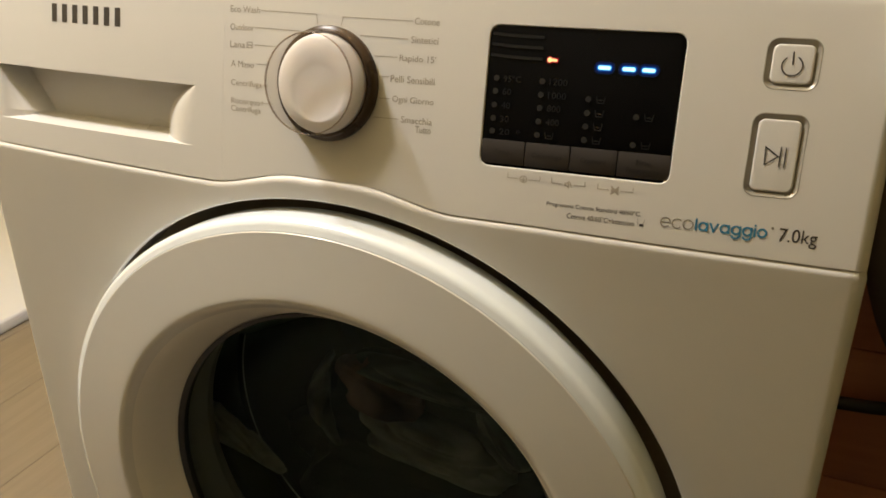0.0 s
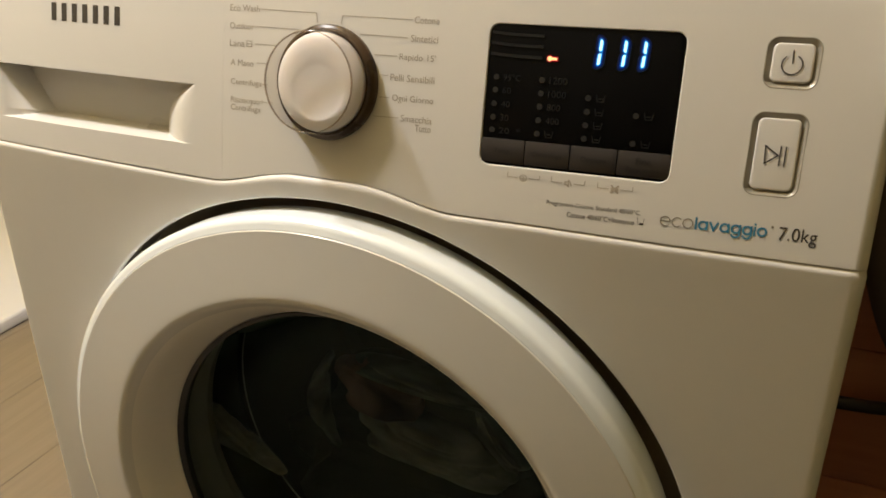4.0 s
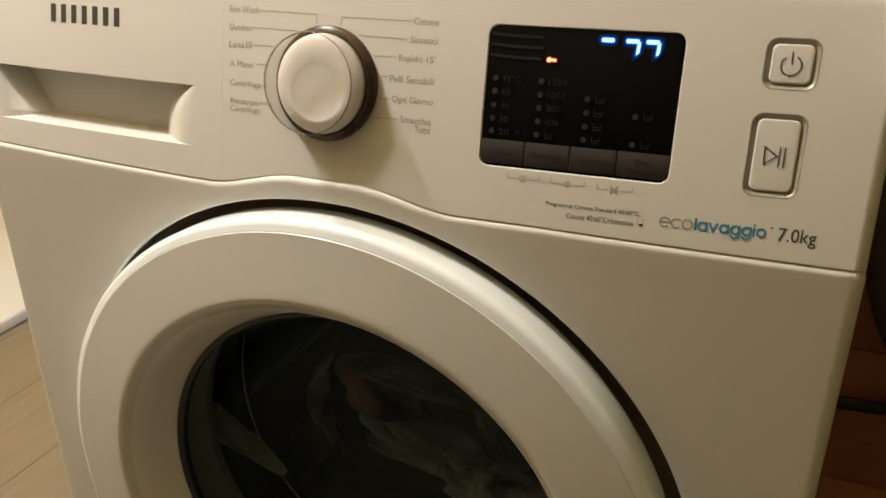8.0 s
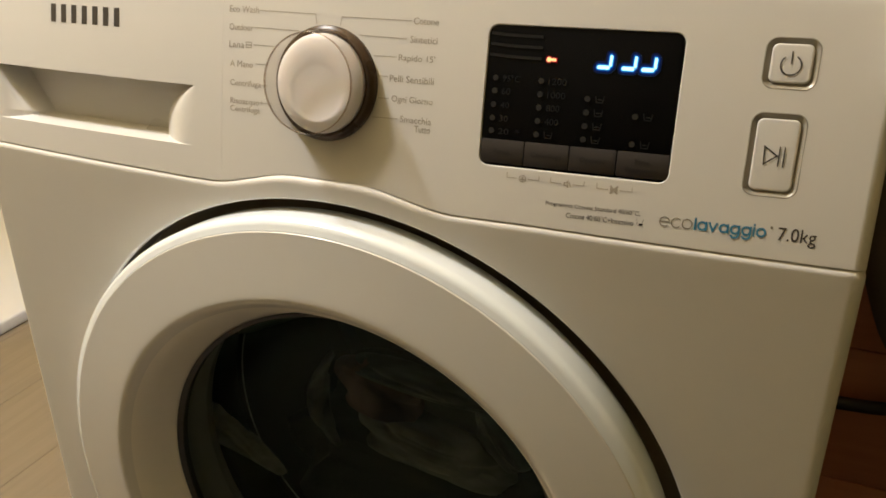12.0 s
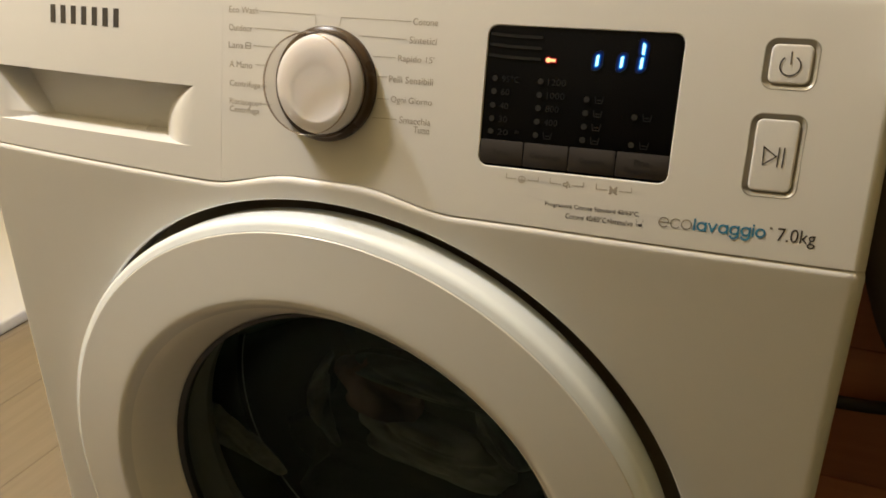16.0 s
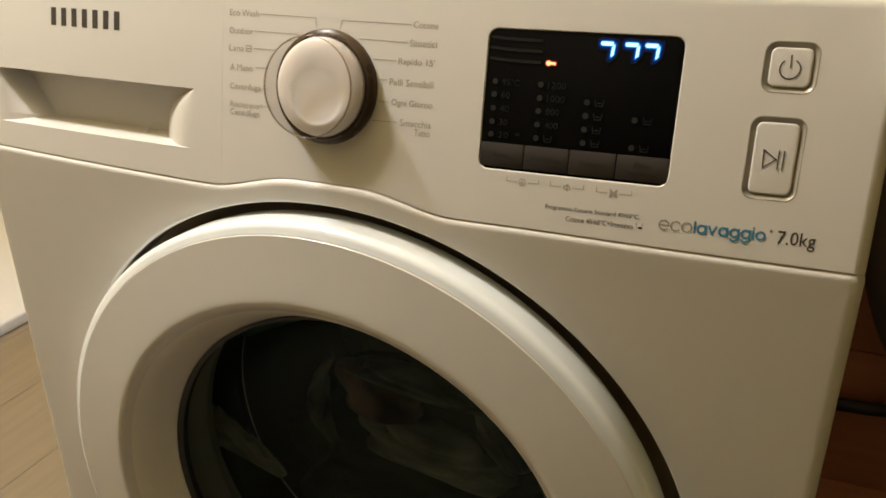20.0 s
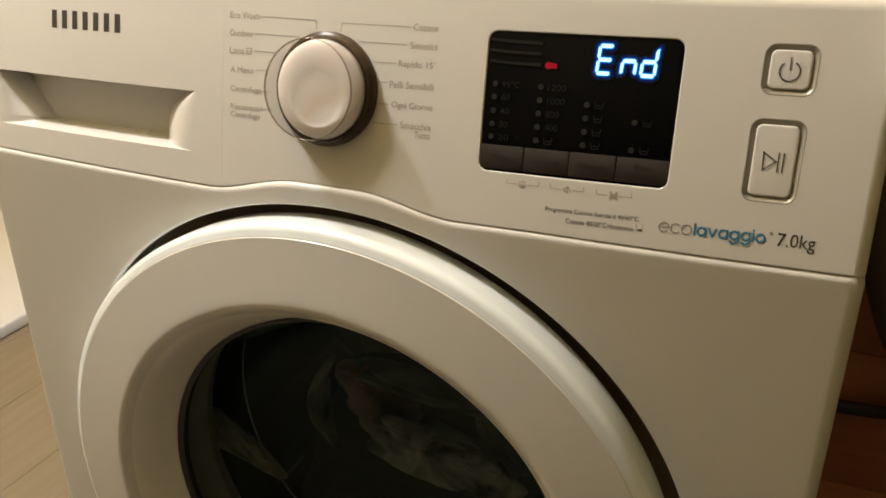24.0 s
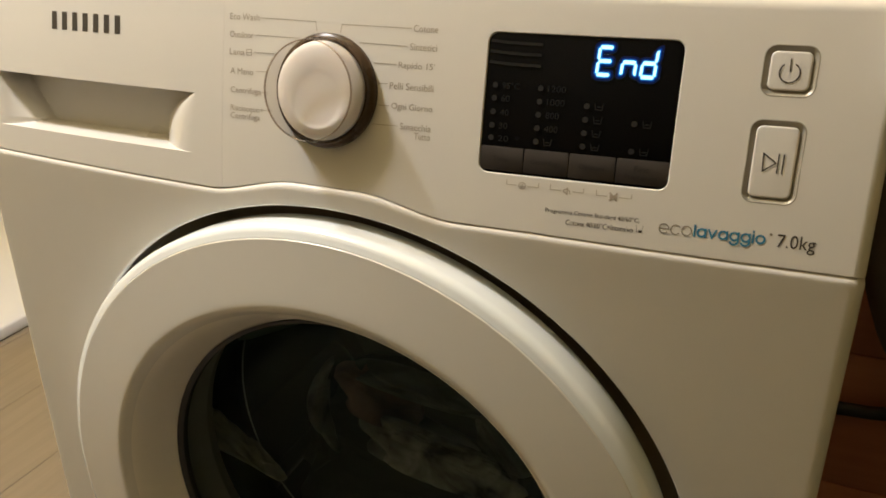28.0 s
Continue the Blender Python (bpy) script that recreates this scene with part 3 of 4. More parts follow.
for lx, rows_u, words in LAMPS:
    for lu, wd in zip(rows_u, words):
        bm = bmesh.new()
        blob(bm, lx, lu, 0.0016, -0.00044)
        ink("lamp_dot", bm, DIM_DOT, display)
        if wd:
            lettering("option_text", wd, lx + 0.0040, lx + 0.0040 + 0.0024 * len(wd), lu - 0.0017, lu + 0.0017, DIM, display, h=-0.00044)
        else:
            bm = bmesh.new()
            x0 = lx + 0.0042
            stroke(bm, [(x0, lu + 0.0016), (x0 + 0.0006, lu - 0.0015), (x0 + 0.0038, lu - 0.0015), (x0 + 0.0044, lu + 0.0016)], 0.0005, -0.00044)
            stroke(bm, [(x0 + 0.0014, lu), (x0 + 0.0030, lu)], 0.0006, -0.00042)
            ink("option_symbol", bm, DIM, display)
# three faint bars at the display's upper left, bent at their left ends
for su in (0.1003, 0.0948, 0.0892):
    bm = bmesh.new()
    stroke(bm, [(0.1020, su + 0.0008), (0.1110, su + 0.0002), (0.1200, su), (0.1290, su)], 0.0015, -0.00044)
    ink("phase_bar", bm, STRIPE, display)


def led_bar(cx, cu, length, width, upright, slant, lean=0.0):
    """A segment: a rounded bar with a bright core; dim rings round it paint its halo. lean: an upright's ends are cut
    aslant.
    """
    bm = bmesh.new()
    loops = []
    for grow, h in ((0.0021, 0.00062), (0.0010, 0.00064), (0.0004, 0.00070), (0.0, 0.00085), (-0.0002, 0.0009)):
        l, w = length / 2 + grow, width / 2 + grow
        c = 0.80 * w
        out = [(-l, w - c), (-l + 0.3 * c, w - 0.3 * c), (-l + c, w), (l - c, w), (l - 0.3 * c, w - 0.3 * c), (l, w - c),
               (l, c - w), (l - 0.3 * c, 0.3 * c - w), (l - c, -w), (-l + c, -w), (-l + 0.3 * c, 0.3 * c - w), (-l, c - w)]
        pts = []
        for a, b in out:
            dx, du = (b, a + lean * b) if upright else (a, b)
            pts.append(on_panel(cx + dx + slant * du, cu + du, h - 0.0011))
        loops.append(pts)
    loft(bm, loops, True, True, True, [3, 2, 1, 0, 0])
    return bm


DIGITS = [0.1629, 0.1753, 0.1852]
HW, HH, SLANT = 0.00335, 0.0069, 0.05
segments = []
for dx in DIGITS:
    one = {}
    cu = 0.0937
    for name, ox, ou, up in (("a", 0, HH, 0), ("b", HW, HH / 2, 1), ("c", HW, -HH / 2, 1), ("d", 0, -HH, 0), ("e", -HW, -HH / 2, 1), ("f", -HW, HH / 2, 1), ("g", 0, 0, 0)):
        length = 0.0056 if up else 0.0064
        lean = {"b": 0.8, "f": -0.5, "c": -0.3, "e": 0.3}.get(name, 0.0)
        one[name] = mpart("digit_segment", led_bar(dx + ox + SLANT * ou, cu + ou, length, 0.0014 if up else 0.0019, up, SLANT, lean), [LED_CORE, LED_EDGE, LED_HALO_IN, LED_HALO_OUT], display, "blue-white lit bar", smooth=False)
    segments.append(one)


def key_shape(grow, h):
    bm = bmesh.new()
    n = 16
    bm.faces.new([bm.verts.new(on_panel(0.1338 + (0.0015 + grow) * math.cos(2 * math.pi * i / n), 0.0891 + (0.0015 + grow) * math.sin(2 * math.pi * i / n), h)) for i in range(n)])
    a, b, w = 0.1345 - grow, 0.1379 + grow, 0.0009 + grow
    bm.faces.new([bm.verts.new(on_panel(x, u, h + 0.00002)) for x, u in ((a, 0.0891 - w), (b, 0.0890 - w), (b, 0.0890 + w), (a, 0.0891 + w))])
    return bm


key_glow = mpart("lock_lamp_rim", key_shape(0.00040, -0.00040), RED_EDGE, display, "red rim of the key-shaped lamp", smooth=False)
key_lamp = mpart("door_lock_lamp", key_shape(-0.0002, -0.00030), RED_CORE, display, "orange-white key-shaped lamp", smooth=False)


# push buttons
def push_button(name, x0, x1, u0, u1, label):
    frame_ob = mpart(name, plate(x0, x1, u0, u1, 0.0052, [(-0.0006, -0.0002), (-0.0005, 0.00006), (-0.0001, 0.00010), (0.0002, -0.0001), (0.0012, -0.0009), (0.0022, -0.0016), (0.0026, -0.0018), (0.0027, -0.0026)], cap=False), CHROME, label=label)
    i = 0.0025
    mpart("button_cap", plate(x0 + i, x1 - i, u0 + i, u1 - i, 0.0032, [(0, -0.0026), (0.0, -0.0006), (0.0002, -0.0003), (0.0006, -0.00015), (0.0012, -0.0001)]), PLASTIC, frame_ob, "white plastic cap")
    return frame_ob


power = push_button("power_button", 0.2391, 0.2630, 0.0819, 0.1054, "square power button in metal frame")
start = push_button("start_button", 0.2376, 0.2624, 0.0298, 0.0699, "tall start button in metal frame")
bm = bmesh.new()
cx, cu, r = 0.2509, 0.0929, 0.0046
stroke(bm, [(cx + r * math.sin(radians(a)), cu + r * math.cos(radians(a))) for a in range(32, 330, 12)], 0.00062, 0.00006)
stroke(bm, [(cx + 0.0001, cu + 0.0008), (cx - 0.0001, cu + 0.0064)], 0.00062, 0.00008)
ink("power_symbol", bm, INK, power)
bm = bmesh.new()
stroke(bm, [(0.2450, 0.0540), (0.2455, 0.0453), (0.2512, 0.0497)], 0.00062, 0.00006, closed=True)
stroke(bm, [(0.2521, 0.0541), (0.2521, 0.0449)], 0.00062, 0.00008)
stroke(bm, [(0.2544, 0.0539), (0.2544, 0.0447)], 0.00062, 0.00008)
ink("start_symbol", bm, INK, start)

# programme knob
KX, KU = 0.0029, 0.0671


def turned(profile, n=96, cap_first=False, cap_last=False):
    """Rings (radius, height) round the knob's axis; a third number moves a ring down the panel."""
    bm = bmesh.new()
    loops = []
    for r, h, *down in profile:
        drop = down[0] if down else 0.0
        ring = []
        for i in range(n):
            c, s = r * math.cos(2 * math.pi * i / n), r * math.sin(2 * math.pi * i / n)
            ring.append(on_panel(KX + c, KU + s - drop, h) - Vector((0, BOW * ((KX + c) ** 2 - KX ** 2), 0)))
        loops.append(ring)
    loft(bm, loops, True, cap_first, cap_last)
    return bm


knob = mpart("programme_knob", turned([(0.0331, -0.001), (0.0331, 0.0018), (0.0329, 0.0030), (0.0322, 0.0038), (0.0312, 0.0041), (0.0307, 0.0046), (0.0304, 0.0052), (0.0303, 0.0060), (0.0301, 0.0065), (0.0296, 0.0067), (0.0286, 0.0064), (0.0276, 0.0040), (0.0240, 0.0020)], cap_last=True), KNOB_CHROME, label="round selector knob with clear rim")
mpart("knob_core", turned([(0.0270, 0.0015), (0.0278, 0.0040), (0.0284, 0.0074), (0.0281, 0.0088), (0.0266, 0.0100), (0.0245, 0.0107), (0.0224, 0.0113, 0.0004), (0.0203, 0.0116, 0.0014), (0.0184, 0.01165, 0.0030), (0.0170, 0.01162, 0.0040), (0.0160, 0.01150, 0.0044), (0.0150, 0.01138, 0.0045), (0.0136, 0.01132, 0.0045), (0.0060, 0.0113, 0.0045)], cap_last=True), KNOB_CORE, knob, "cream domed core with shallow finger dish")
mpart("clear_rim", turned([(0.0298, 0.0062), (0.0296, 0.0130), (0.0291, 0.0180), (0.0284, 0.0216)]), ACRYLIC, knob, "clear acrylic rim", weld=True)
mpart("rim_lip", turned([(0.0281 + 0.0004 * math.cos(2 * math.pi * k / 12), 0.0220 + 0.0009 * math.sin(2 * math.pi * k / 12)) for k in range(13)]), LIP, knob, "rounded clear lip of the rim", weld=True)

# ---- door ----
DC = (DOOR_X, 0.0, DOOR_Z)
door = mpart("door", lathe([(0.2275, 0.0150), (0.22695, 0.0176), (0.2267, 0.01843), (0.2265, 0.01858), (0.2262, 0.01866), (0.2256, 0.01872), (0.2235, 0.01903), (0.2150, 0.02026), (0.2000, 0.02250), (0.1890, 0.02414), (0.1855, 0.02460), (0.1838, 0.02460), (0.1820, 0.0241), (0.1803, 0.0230), (0.1788, 0.0213), (0.1766, 0.0193)], DC, n=224, hinge=0.0010), DOOR_WHITE, label="round white porthole door frame")
mpart("door_trim_ring", lathe([(0.2280, -0.012), (0.2330, -0.010), (0.2335, -0.004), (0.2338, 0.003), (0.2342, 0.0092), (0.2342, 0.0112), (0.2338, 0.0130), (0.2330, 0.0145), (0.2318, 0.0157), (0.2303, 0.0166), (0.2290, 0.0170), (0.2281, 0.01755), (0.2275, 0.01780), (0.2271, 0.01790), (0.2268, 0.0176)], DC, n=224, hinge=0.0010), TRIM_SHEEN, door, "satin pearl-white outer ring with a cool reflection in its colour")
mpart("door_funnel", lathe([(0.1767, 0.0194), (0.1738, 0.0168), (0.1709, 0.0130), (0.1682, 0.0086), (0.1657, 0.0036), (0.1632, -0.0014), (0.1608, -0.0058), (0.1586, -0.0098), (0.1566, -0.0140)], DC, n=224), FUNNEL, door, "beige inner funnel ring")
mpart("door_gasket", lathe([(0.1577, -0.0100), (0.1562, -0.0112), (0.1546, -0.0118), (0.1540, -0.0125), (0.1540, -0.0180)], DC), GASKET, door)
mpart("door_glass", lathe([(0.1560, -0.0125), (0.1535, -0.0135), (0.1515, -0.0180), (0.1465, -0.0320), (0.1395, -0.0500), (0.1330, -0.0615), (0.1260, -0.0668), (0.1180, -0.0704), (0.1080, -0.0731), (0.0900, -0.0762), (0.0700, -0.0783), (0.0300, -0.0805), (0.004, -0.0808)], DC, cap_last=True), GLASS, door, "dark bowl-shaped glass")
mpart("door_recess", lathe([(0.2560, -0.0085), (0.2475, -0.0090), (0.2441, -0.0105), (0.2431, -0.0140), (0.2429, -0.030), (0.2200, -0.030), (0.2190, -0.012), (0.231, -0.012)], DC), RUBBER, label="black gap around the door")
mpart("bellows", lathe([(0.2400, -0.034), (0.1750, -0.036), (0.1655, -0.041), (0.1600, -0.050), (0.1620, -0.060), (0.1760, -0.066), (0.2150, -0.070)], DC), BELLOWS, label="grey rubber door seal")

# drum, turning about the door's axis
drum_axis = mpart("drum", lathe([(0.175, 0.0), (0.2300, 0.0), (0.2320, -0.004), (0.2320, -0.250), (0.2200, -0.262), (0.02, -0.265)], (0, 0, 0), n=96, cap_last=True), SHADED_STEEL, label="stainless steel drum, its inner shade put into the colour")
DRUM_AT = (DOOR_X, 0.112, DOOR_Z)
# thin ring added for the pale line that the door glass reflects
bm = bmesh.new()
loft(bm, [[((0.1732 + 0.0007 * math.cos(c)) * math.cos(2 * math.pi * i / 128), 0.006 + 0.0007 * math.sin(c), (0.1732 + 0.0007 * math.cos(c)) * math.sin(2 * math.pi * i / 128)) for i in range(128)] for c in [2 * math.pi * k / 8 for k in range(9)]])
part("drum_rim", bm, LINE_PALE, drum_axis, "thin pale ring standing in for a line reflected in the glass")
for i in range(3):
    a = radians(90 + 120 * i)
    bm = bmesh.new()
    loops = []
    for y in (0.01, 0.03, 0.20, 0.24):
        hgt = 0.05 if 0.02 < y < 0.22 else 0.012
        loops.append([(math.cos(a) * rr - math.sin(a) * tt, y, math.sin(a) * rr + math.cos(a) * tt) for rr, tt in ((0.232, 0.04), (0.232 - hgt * 0.8, 0.018), (0.232 - hgt, 0), (0.232 - hgt * 0.8, -0.018), (0.232, -0.04))])
    loft(bm, loops, False)
    part("paddle", bm, SHADED_STEEL, drum_axis)


def crumpled(seed, size, folds):
    """A crumpled cloth: a ball of folds."""
    rng = random.Random(seed)
    bm = bmesh.new()
    bmesh.ops.create_icosphere(bm, subdivisions=5, radius=1)
    off = Vector((rng.uniform(-9, 9), rng.uniform(-9, 9), rng.uniform(-9, 9)))
    for v in bm.verts:
        d = v.co.normalized()
        q = Vector((d.x * 0.7 + d.z * 0.4, d.y * 1.3, d.z * 1.9 - d.x * 0.5)) + off
        n1 = noise.noise(q * 1.1)
        n2 = 1 - abs(noise.noise(q * folds + off)) * 2
        n3 = 1 - abs(noise.noise(q * folds * 2.3)) * 2
        r = 1 + 0.38 * n1 + 0.07 * n2 + 0.012 * n3
        v.co = Vector([math.copysign(abs(c) ** 0.8, c) * r * e for c, e in zip(d, size)])
    return bm


# towel, shirt, vest, pillowcase, sleeve and cloth imitate reflections in the door glass
LAUNDRY_AND_REFLECTIONS = [("towel", SHEEN_B, "grey-green band standing in for a reflection in the door glass", (0.064, 0.030, 0.017), (0.004, 0.038, -0.040), 13, 3, 2.0),
           ("shirt", SHEEN_C, "dull red patch standing in for a reflection in the door glass", (0.036, 0.024, 0.020), (-0.052, 0.044, 0.002), 24, 5, 2.0),
           ("trousers", CLOTH_A, "crumpled dark trousers in the drum", (0.140, 0.080, 0.075), (-0.030, 0.120, -0.125), 0, 8, 2.6),
           ("jumper", CLOTH_A, "crumpled black jumper in the drum", (0.100, 0.060, 0.070), (0.040, 0.125, -0.040), 0, 21, 3.0),
           ("vest", SHEEN_E, "dull brown streak standing in for a reflection in the door glass", (0.070, 0.018, 0.006), (-0.004, 0.042, 0.019), 6, 29, 1.8),
           ("pillowcase", SHEEN_E, "short grey-brown streak standing in for a reflection in the door glass", (0.030, 0.016, 0.007), (0.066, 0.040, -0.022), 48, 37, 1.8),
           ("sleeve", SHEEN_E, "grey-brown arc standing in for a reflection in the door glass", (0.006, 0.012, 0.042), (-0.106, 0.040, -0.022), 0, 31, 1.6),
           ("cloth", SHEEN_D, "pale patch standing in for a reflection in the door glass", (0.050, 0.010, 0.016), (-0.180, -0.006, -0.055), 206, 47, 2.4),
           ("lace_towel", CLOTH_L, "white lace towel tumbling in the drum", (0.058, 0.012, 0.023), (0.028, 0.004, -0.024), 12, 53, 3.4)]
washing = []
for name, m, label, size, at, tilt, seed, folds in LAUNDRY_AND_REFLECTIONS:
    bm = crumpled(seed, size, folds)
    if name == "sleeve":
        for v in bm.verts:
            v.co.x += 7.0 * v.co.z ** 2 - 0.010
    if name == "cloth":
        for v in bm.verts:
            v.co.z *= max(0.12, min(1.2, 0.62 + 16.0 * v.co.x)) + 0.25 * noise.noise(v.co * 90.0)
    ob = part(name, bm, m)
    tagged(ob, label, "laundry", "laundry in the drum")
    washing.append((ob, (*at, 0, tilt, 0)))
lace_towel, lace_at = washing[-1]

# ---- the room ----
RX0, RX1, RY0, RY1, RH = -2.05, 0.62, -1.05, 0.62, 2.35


def wall(name, x0, x1, y0, y1, z0, z1, material, label):
    ob = part(name, box(bmesh.new(), x0, x1, y0, y1, z0, z1), material, smooth=False)
    return tagged(ob, label, "wall", kind="structure")


wall("wall_left", RX0 - 0.1, RX0, RY0 - 0.1, 1.6, -0.05, RH, BOUNCE_CREAM, "added cream wall tinted to warm the bounce light")
# next two walls are added out of view, near and dark, to absorb light
wall("wall_right", RX1, RX1 + 0.1, RY0 - 0.1, 1.6, -0.05, RH, ABSORB_OCHRE, "added unseen dark ochre wall that soaks up bounce light")
wall("wall_front", RX0, RX1, RY0 - 0.1, RY0, -0.05, RH, ABSORB_TAUPE, "added unseen dark taupe wall opposite the machine that cuts bounce light")
wall_back = wall("wall_back", -0.31, RX1, RY1 + 0.012, RY1 + 0.1, -0.05, RH, DARK_GAP, "wall clad with red-brown boards")
wall("wall_niche", RX0, -0.31, 1.5, 1.6, -0.05, RH, BOUNCE_CREAM, "added cream niche wall tinted to warm the bounce light")
wall("wall_niche_side", -0.31, -0.25, RY1 + 0.1, 1.5, -0.05, RH, BOUNCE_CREAM, "added cream niche side wall tinted to warm the bounce light")
ceiling = part("ceiling", box(bmesh.new(), RX0 - 0.1, RX1 + 0.1, RY0 - 0.1, 1.6, RH, RH + 0.1), BOUNCE_CEILING, smooth=False)
tagged(ceiling, "unseen ceiling tinted cream to warm the bounce light", "ceiling", kind="structure")
floor = part("floor", box(bmesh.new(), RX0 - 0.1, RX1 + 0.1, RY0 - 0.1, 1.6, -0.06, -0.0012), GROUT, smooth=False)
tagged(floor, "beige wood-look tiled floor", "floor", kind="structure")

# shower tray on the floor beside the machine
tray = part("shower_tray", box(bmesh.new(), RX0 + 0.002, -1.262, -0.6, 1.49, 0.0002, 0.030, 0.006, 3), TRAY, smooth=True)
tagged(tray, "low white glossy shower tray on the floor", "shower tray")

# ceiling lamp
lamp = thing("ceiling_lamp", "opal glass pendant lamp hanging from the ceiling, lit", "lamp", at=(LAMP[0], LAMP[1], LAMP[2] + 0.22))


def lamp_part(name, profile, material, label):
    bm = bmesh.new()
    n = 48
    loft(bm, [[(r * math.cos(2 * math.pi * i / n), r * math.sin(2 * math.pi * i / n), z) for i in range(n)] for r, z in profile], True, False, True)
    return part(name, bm, material, lamp, label)


lamp_part("lamp_base", [(0.10, 0.0), (0.10, -0.03), (0.09, -0.04)], CHROME, "metal base")
shade = lamp_part("shade", [(0.088, -0.04), (0.15, -0.06), (0.165, -0.12), (0.15, -0.20), (0.11, -0.26), (0.05, -0.30), (0.01, -0.31)], LAMP_GLASS, "opal glass shade")
shade.visible_shadow = False
lamp_part("rod", [(0.006, -0.01), (0.006, RH - LAMP[2] - 0.22)], CHROME, "metal rod")

# bag on the boards
bag = thing("laundry_bag", "dark grey fabric bag hanging on the boards", "bag", at=(0.459, 0.53, 0.62))
bm = bmesh.new()
bmesh.ops.create_icosphere(bm, subdivisions=5, radius=1)
for v in bm.verts:
    d = v.co.copy()
    n1 = noise.noise(d * 2.2 + Vector((3, 1, 7)))
    r = 1 + 0.03 * n1
    v.co = Vector((d.x * 0.119 * r, d.y * 0.07 * r, d.z * 0.247 * r if d.z < 0 else d.z * 0.30 * r))
part("bag_body", bm, BAG_CLOTH, bag)
bm = bmesh.new()
loft(bm, [[(0.012 * math.cos(a), 0.05 + 0.004 * math.sin(a), z) for a in (0, 1.57, 3.14, 4.71)] for z in (0.25, 0.45)], True, True, True)
part("strap", bm, BAG_CLOTH, bag)
bm = bmesh.new()
box(bm, -0.01, 0.01, 0.03, 0.09, 0.44, 0.46, 0.003)
part("hook", bm, CHROME, bag)

# hose along the boards
def tube(points, r, n=14):
    bm = bmesh.new()
    loops = []
    for i, p in enumerate(points):
        a = Vector(points[max(i - 1, 0)])
        b = Vector(points[min(i + 1, len(points) - 1)])
        t = (b - a).normalized()
        s = t.cross(Vector((0, 0, 1))).normalized()
        w = s.cross(t)
        loops.append([Vector(p) + s * r * math.cos(2 * math.pi * k / n) + w * r * math.sin(2 * math.pi * k / n) for k in range(n)])
    loft(bm, loops, True, True, True)
    return bm


hose = part("drain_hose", tube([(0.20 + 0.05 * i, 0.605 - 0.012 * math.sin(i * 0.5), 0.302 - 0.010 * math.sin(i * 0.55)) for i in range(9)], 0.0085), HOSE)
tagged(hose, "black rubber hose along the red-brown boards", "hose")

# boards of the back wall
edges = [-0.04, 0.163, 0.362, 0.560, 0.760, 0.960, 1.160, 1.360, 1.560, 1.760, 1.960, 2.160, 2.35]
for z0, z1 in zip(edges, edges[1:]):
    bm = box(bmesh.new(), -0.30, RX1 - 0.003, -0.008, 0.010, -(z1 - z0) / 2 + 0.0004, (z1 - z0) / 2 - 0.0004, 0.0022, 2)
    b = part("board", bm, RED_WOOD, wall_back)
    b.location = (0, RY1, (z0 + z1) / 2)

# floor tiles, long and narrow
tile_mesh = {}
x = RX0 + 0.008
col = 0
while x < RX1 - 0.01:
    w = min(0.1988, RX1 - x - 0.002)
    y = RY0 + 0.004 - (0.4 if col % 2 else 0.0)
    while y < 1.495:
        y0, y1 = max(y, RY0 + 0.002), min(y + 1.198, 1.498)
        if y1 - y0 > 0.03:
            key = (round(w, 3), round(y1 - y0, 3))
            if key not in tile_mesh:
                t = part("floor_tile", box(bmesh.new(), -w / 2, w / 2, -(y1 - y0) / 2, (y1 - y0) / 2, -0.008, 0.0, 0.0008, 1), FLOOR_WOOD, floor, smooth=False)
                tile_mesh[key] = t.data
            else:
                t = new("floor_tile", tile_mesh[key])
                t.parent = floor
            t.location = (x + w / 2, (y0 + y1) / 2, 0)
        y += 1.2
    x += 0.2
    col += 1

# ---- what moves: the display's bars and lock lamp, sunk to switch off; the drum with its load ----
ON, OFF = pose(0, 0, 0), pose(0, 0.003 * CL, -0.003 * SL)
ORDER = "defabc"


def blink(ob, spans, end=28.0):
    """All bars keep glowing; switching one off hides it behind the black glass. spans: (from, to) in seconds."""
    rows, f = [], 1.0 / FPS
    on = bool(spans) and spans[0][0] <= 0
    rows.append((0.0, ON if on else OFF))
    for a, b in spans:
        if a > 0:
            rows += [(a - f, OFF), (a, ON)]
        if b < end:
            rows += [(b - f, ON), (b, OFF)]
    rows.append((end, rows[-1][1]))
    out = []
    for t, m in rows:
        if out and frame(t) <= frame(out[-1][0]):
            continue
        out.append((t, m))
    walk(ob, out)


# steps of the circling bar that change early (-) or late (+) on a digit, as {step: three signs}; all others overlap
EARLY = {0: "---", 1: "---", 2: "---", 3: "---", 4: "---", 5: "+00", 30: "0--", 31: "---", 32: "---", 33: "---", 34: "---", 35: "---", 36: "---", 37: "---",
         38: "+++", 39: "+++", 40: "+00", 44: "0++", 45: "+00", 73: "+++", 74: "+++", 75: "+++", 76: "0++", 77: "0++", 78: "+++", 79: "+++", 80: "++0",
         101: "-00", 102: "-00", 105: "00-", 106: "+++", 107: "+++"}
FINISH = 22.4


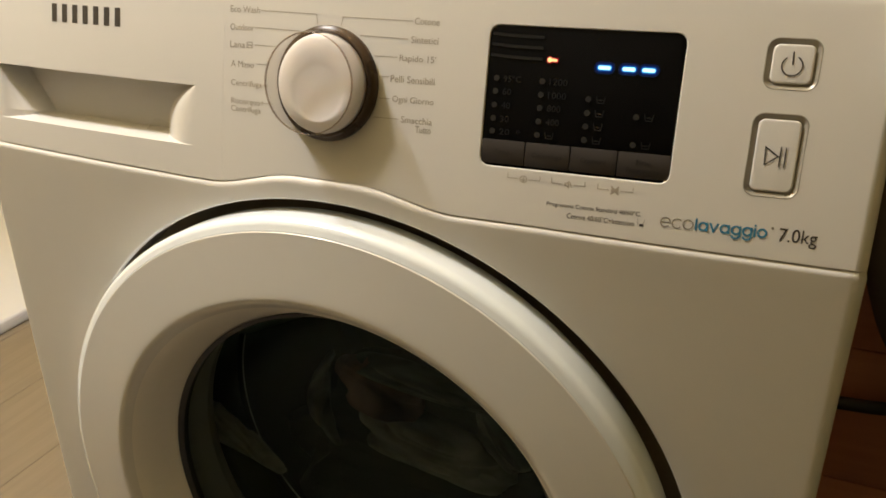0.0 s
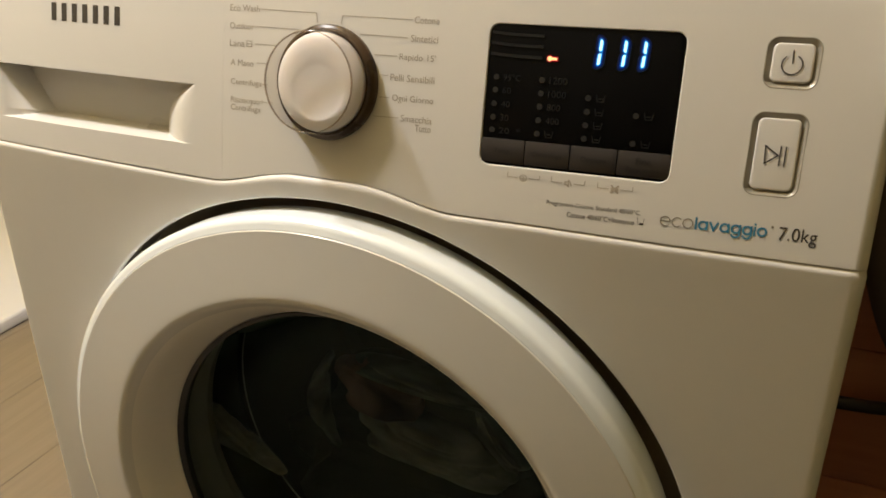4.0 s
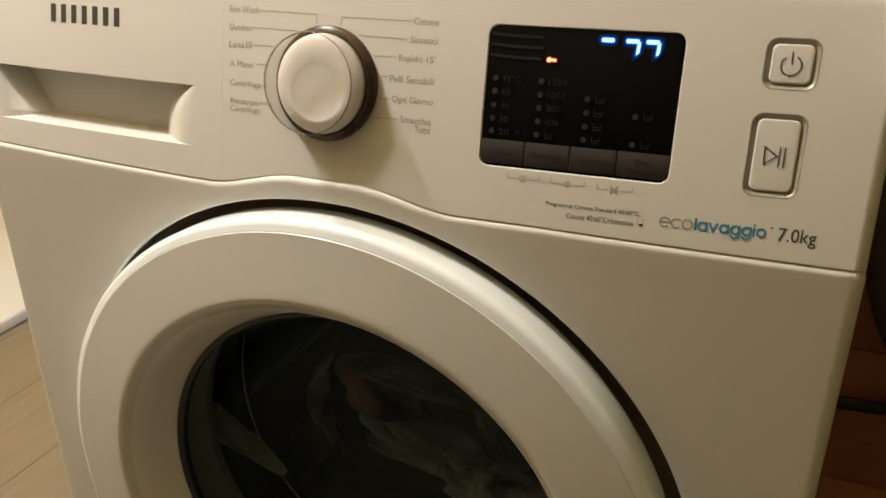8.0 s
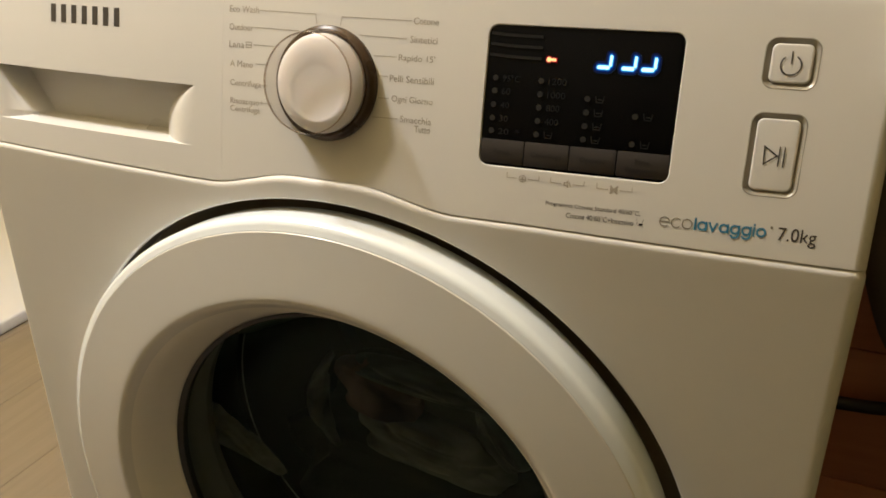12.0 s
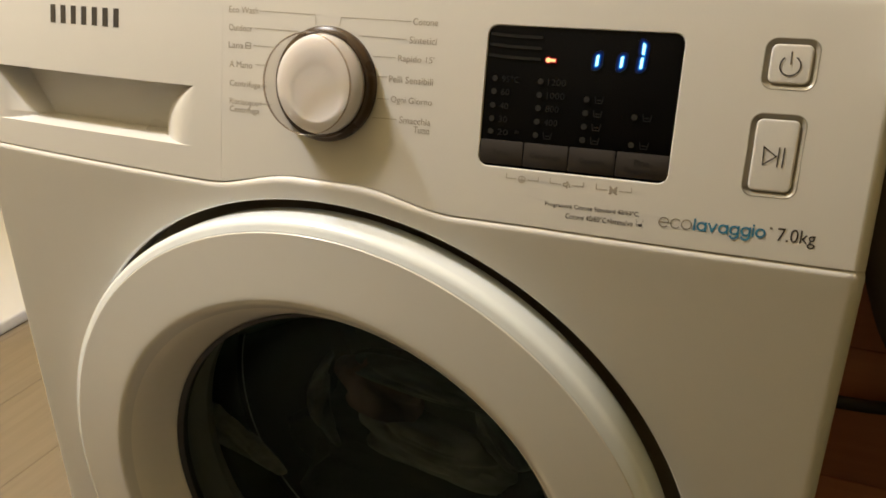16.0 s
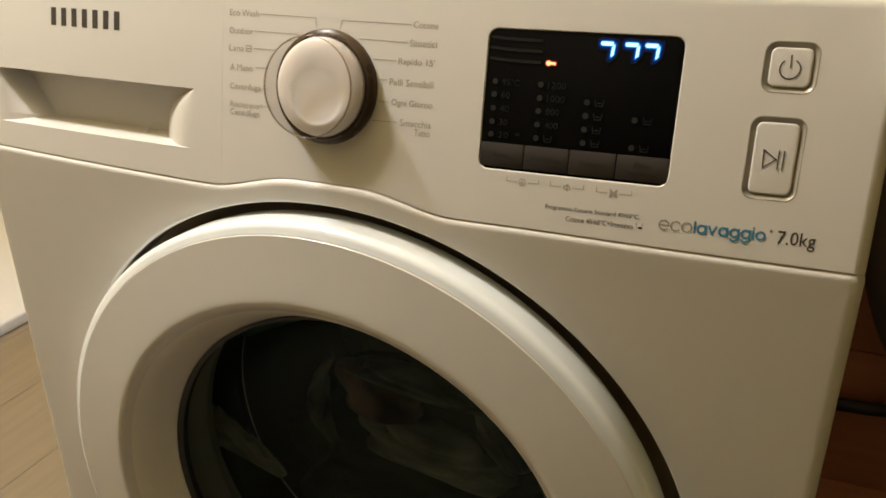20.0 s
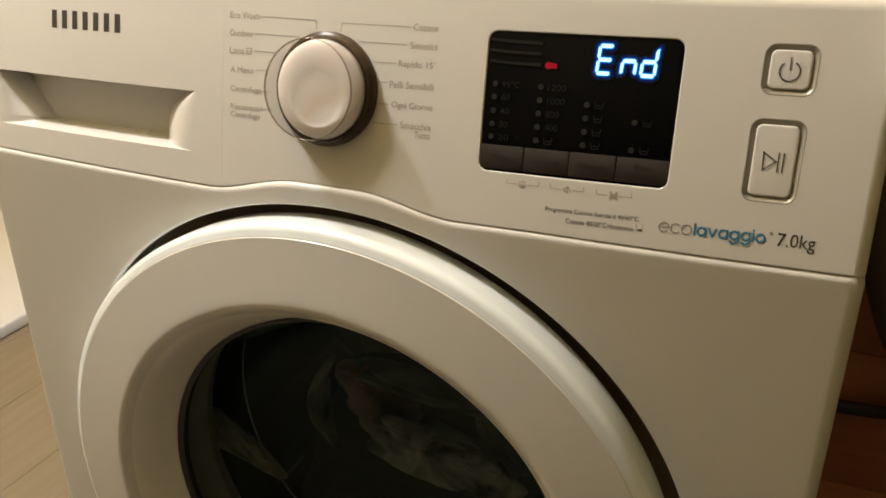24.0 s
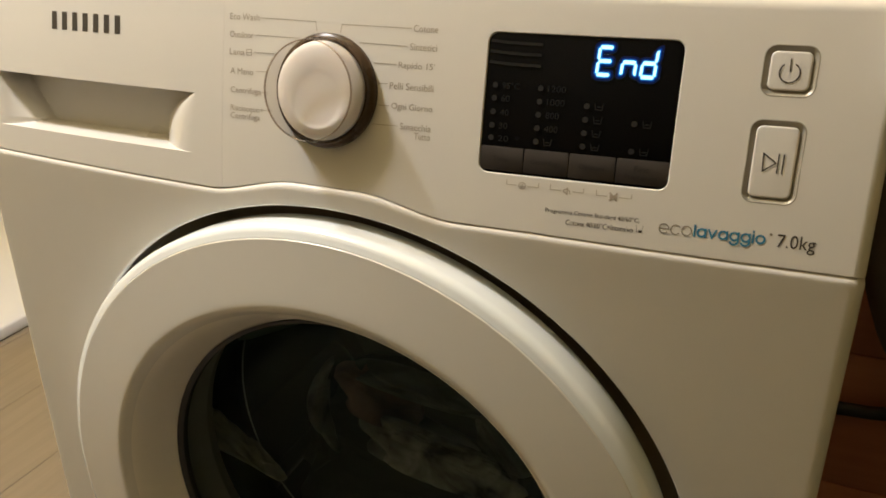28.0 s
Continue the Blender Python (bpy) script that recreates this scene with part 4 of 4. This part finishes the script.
def motions():
    for digit in range(3):
        spans = {s: [] for s in "abcdefg"}
        began = {}
        started = 0.0
        current = ORDER[0]
        for step in range(1, 112):
            t = 0.2 * step
            sign = EARLY.get(step, "000")[digit]
            on_at = t + (2 if sign == "+" else -2) / FPS
            off_at = t + (-2 if sign == "-" else 2) / FPS
            spans[current].append((started, min(off_at, FINISH)))
            current = ORDER[step % 6]
            started = on_at
        word = ["adefg", "ceg", "bcdeg"][digit]
        for s in word:
            spans[s].append((FINISH, 29.0))
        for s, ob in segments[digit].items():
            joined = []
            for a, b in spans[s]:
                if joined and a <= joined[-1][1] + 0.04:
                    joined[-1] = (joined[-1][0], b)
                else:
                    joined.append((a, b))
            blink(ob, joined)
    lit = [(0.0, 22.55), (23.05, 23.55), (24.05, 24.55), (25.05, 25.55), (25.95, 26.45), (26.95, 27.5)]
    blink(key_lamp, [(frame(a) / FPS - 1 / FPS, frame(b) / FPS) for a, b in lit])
    # the red rim rises first and stands in for the lamp's dim start
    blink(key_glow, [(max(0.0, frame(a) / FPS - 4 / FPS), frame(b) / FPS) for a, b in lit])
    # the drum spins, rests from 5.6 to 8.3 s, spins again and stops at 23.3 s; the load and the reflection shapes
    # barely stir
    turns, a = [], 0.0
    for i in range(281):
        t = i / 10
        turns.append((t, a))
        speed = min(1.0, max(0.0, (5.6 - t) / 0.8)) if t < 7 else min(1.0, max(0.0, (t - 8.3) / 0.8)) * min(1.0, max(0.0, (23.3 - t) / 0.8))
        a += 72.0 * speed
    last = a
    walk(drum_axis, [(t, pose(DRUM_AT[0], DRUM_AT[1], DRUM_AT[2], 0, last - a, 0)) for t, a in turns])
    sway = [(0.0, 0.4), (1.0, -0.4), (2.0, 0.5), (3.5, -0.4), (5.6, 0.0), (8.3, 0.0), (9.5, 0.5), (11.0, -0.4), (13.0, 0.4), (15.0, -0.5), (17.0, 0.4), (19.0, -0.4), (21.0, 0.5), (23.3, 0.0), (28.0, 0.0)]
    for ob, at in washing:
        if ob is lace_towel:
            continue
        walk(ob, [(t, pose(*DRUM_AT, 0, a, 0) @ pose(*at)) for t, a in sway])
    # the lace towel is flung against the drum's wall by the spin and drops to the front when the drum rests
    rows = []
    for t, a in turns:
        flung = 1.0 - min(1.0, max(0.0, (t - 5.0) / 0.6)) if t < 7 else min(1.0, max(0.0, (t - 8.2) / 0.6)) * (1.0 - min(1.0, max(0.0, (t - 22.8) / 0.6)))
        rest = pose(*DRUM_AT) @ (pose(0.056, 0.0, -0.022) if t < 15 else pose(0, 0, 0)) @ pose(*lace_at)
        spun = pose(*DRUM_AT, 0, last - a, 0) @ pose(0.02, 0.10, -0.205)
        rows.append((t, spun if flung > 0.5 else rest if flung == 0 else pose(*spun.translation.lerp(rest.translation, 1 - flung), 0, 0, 0)))
    walk(lace_towel, rows)


motions()
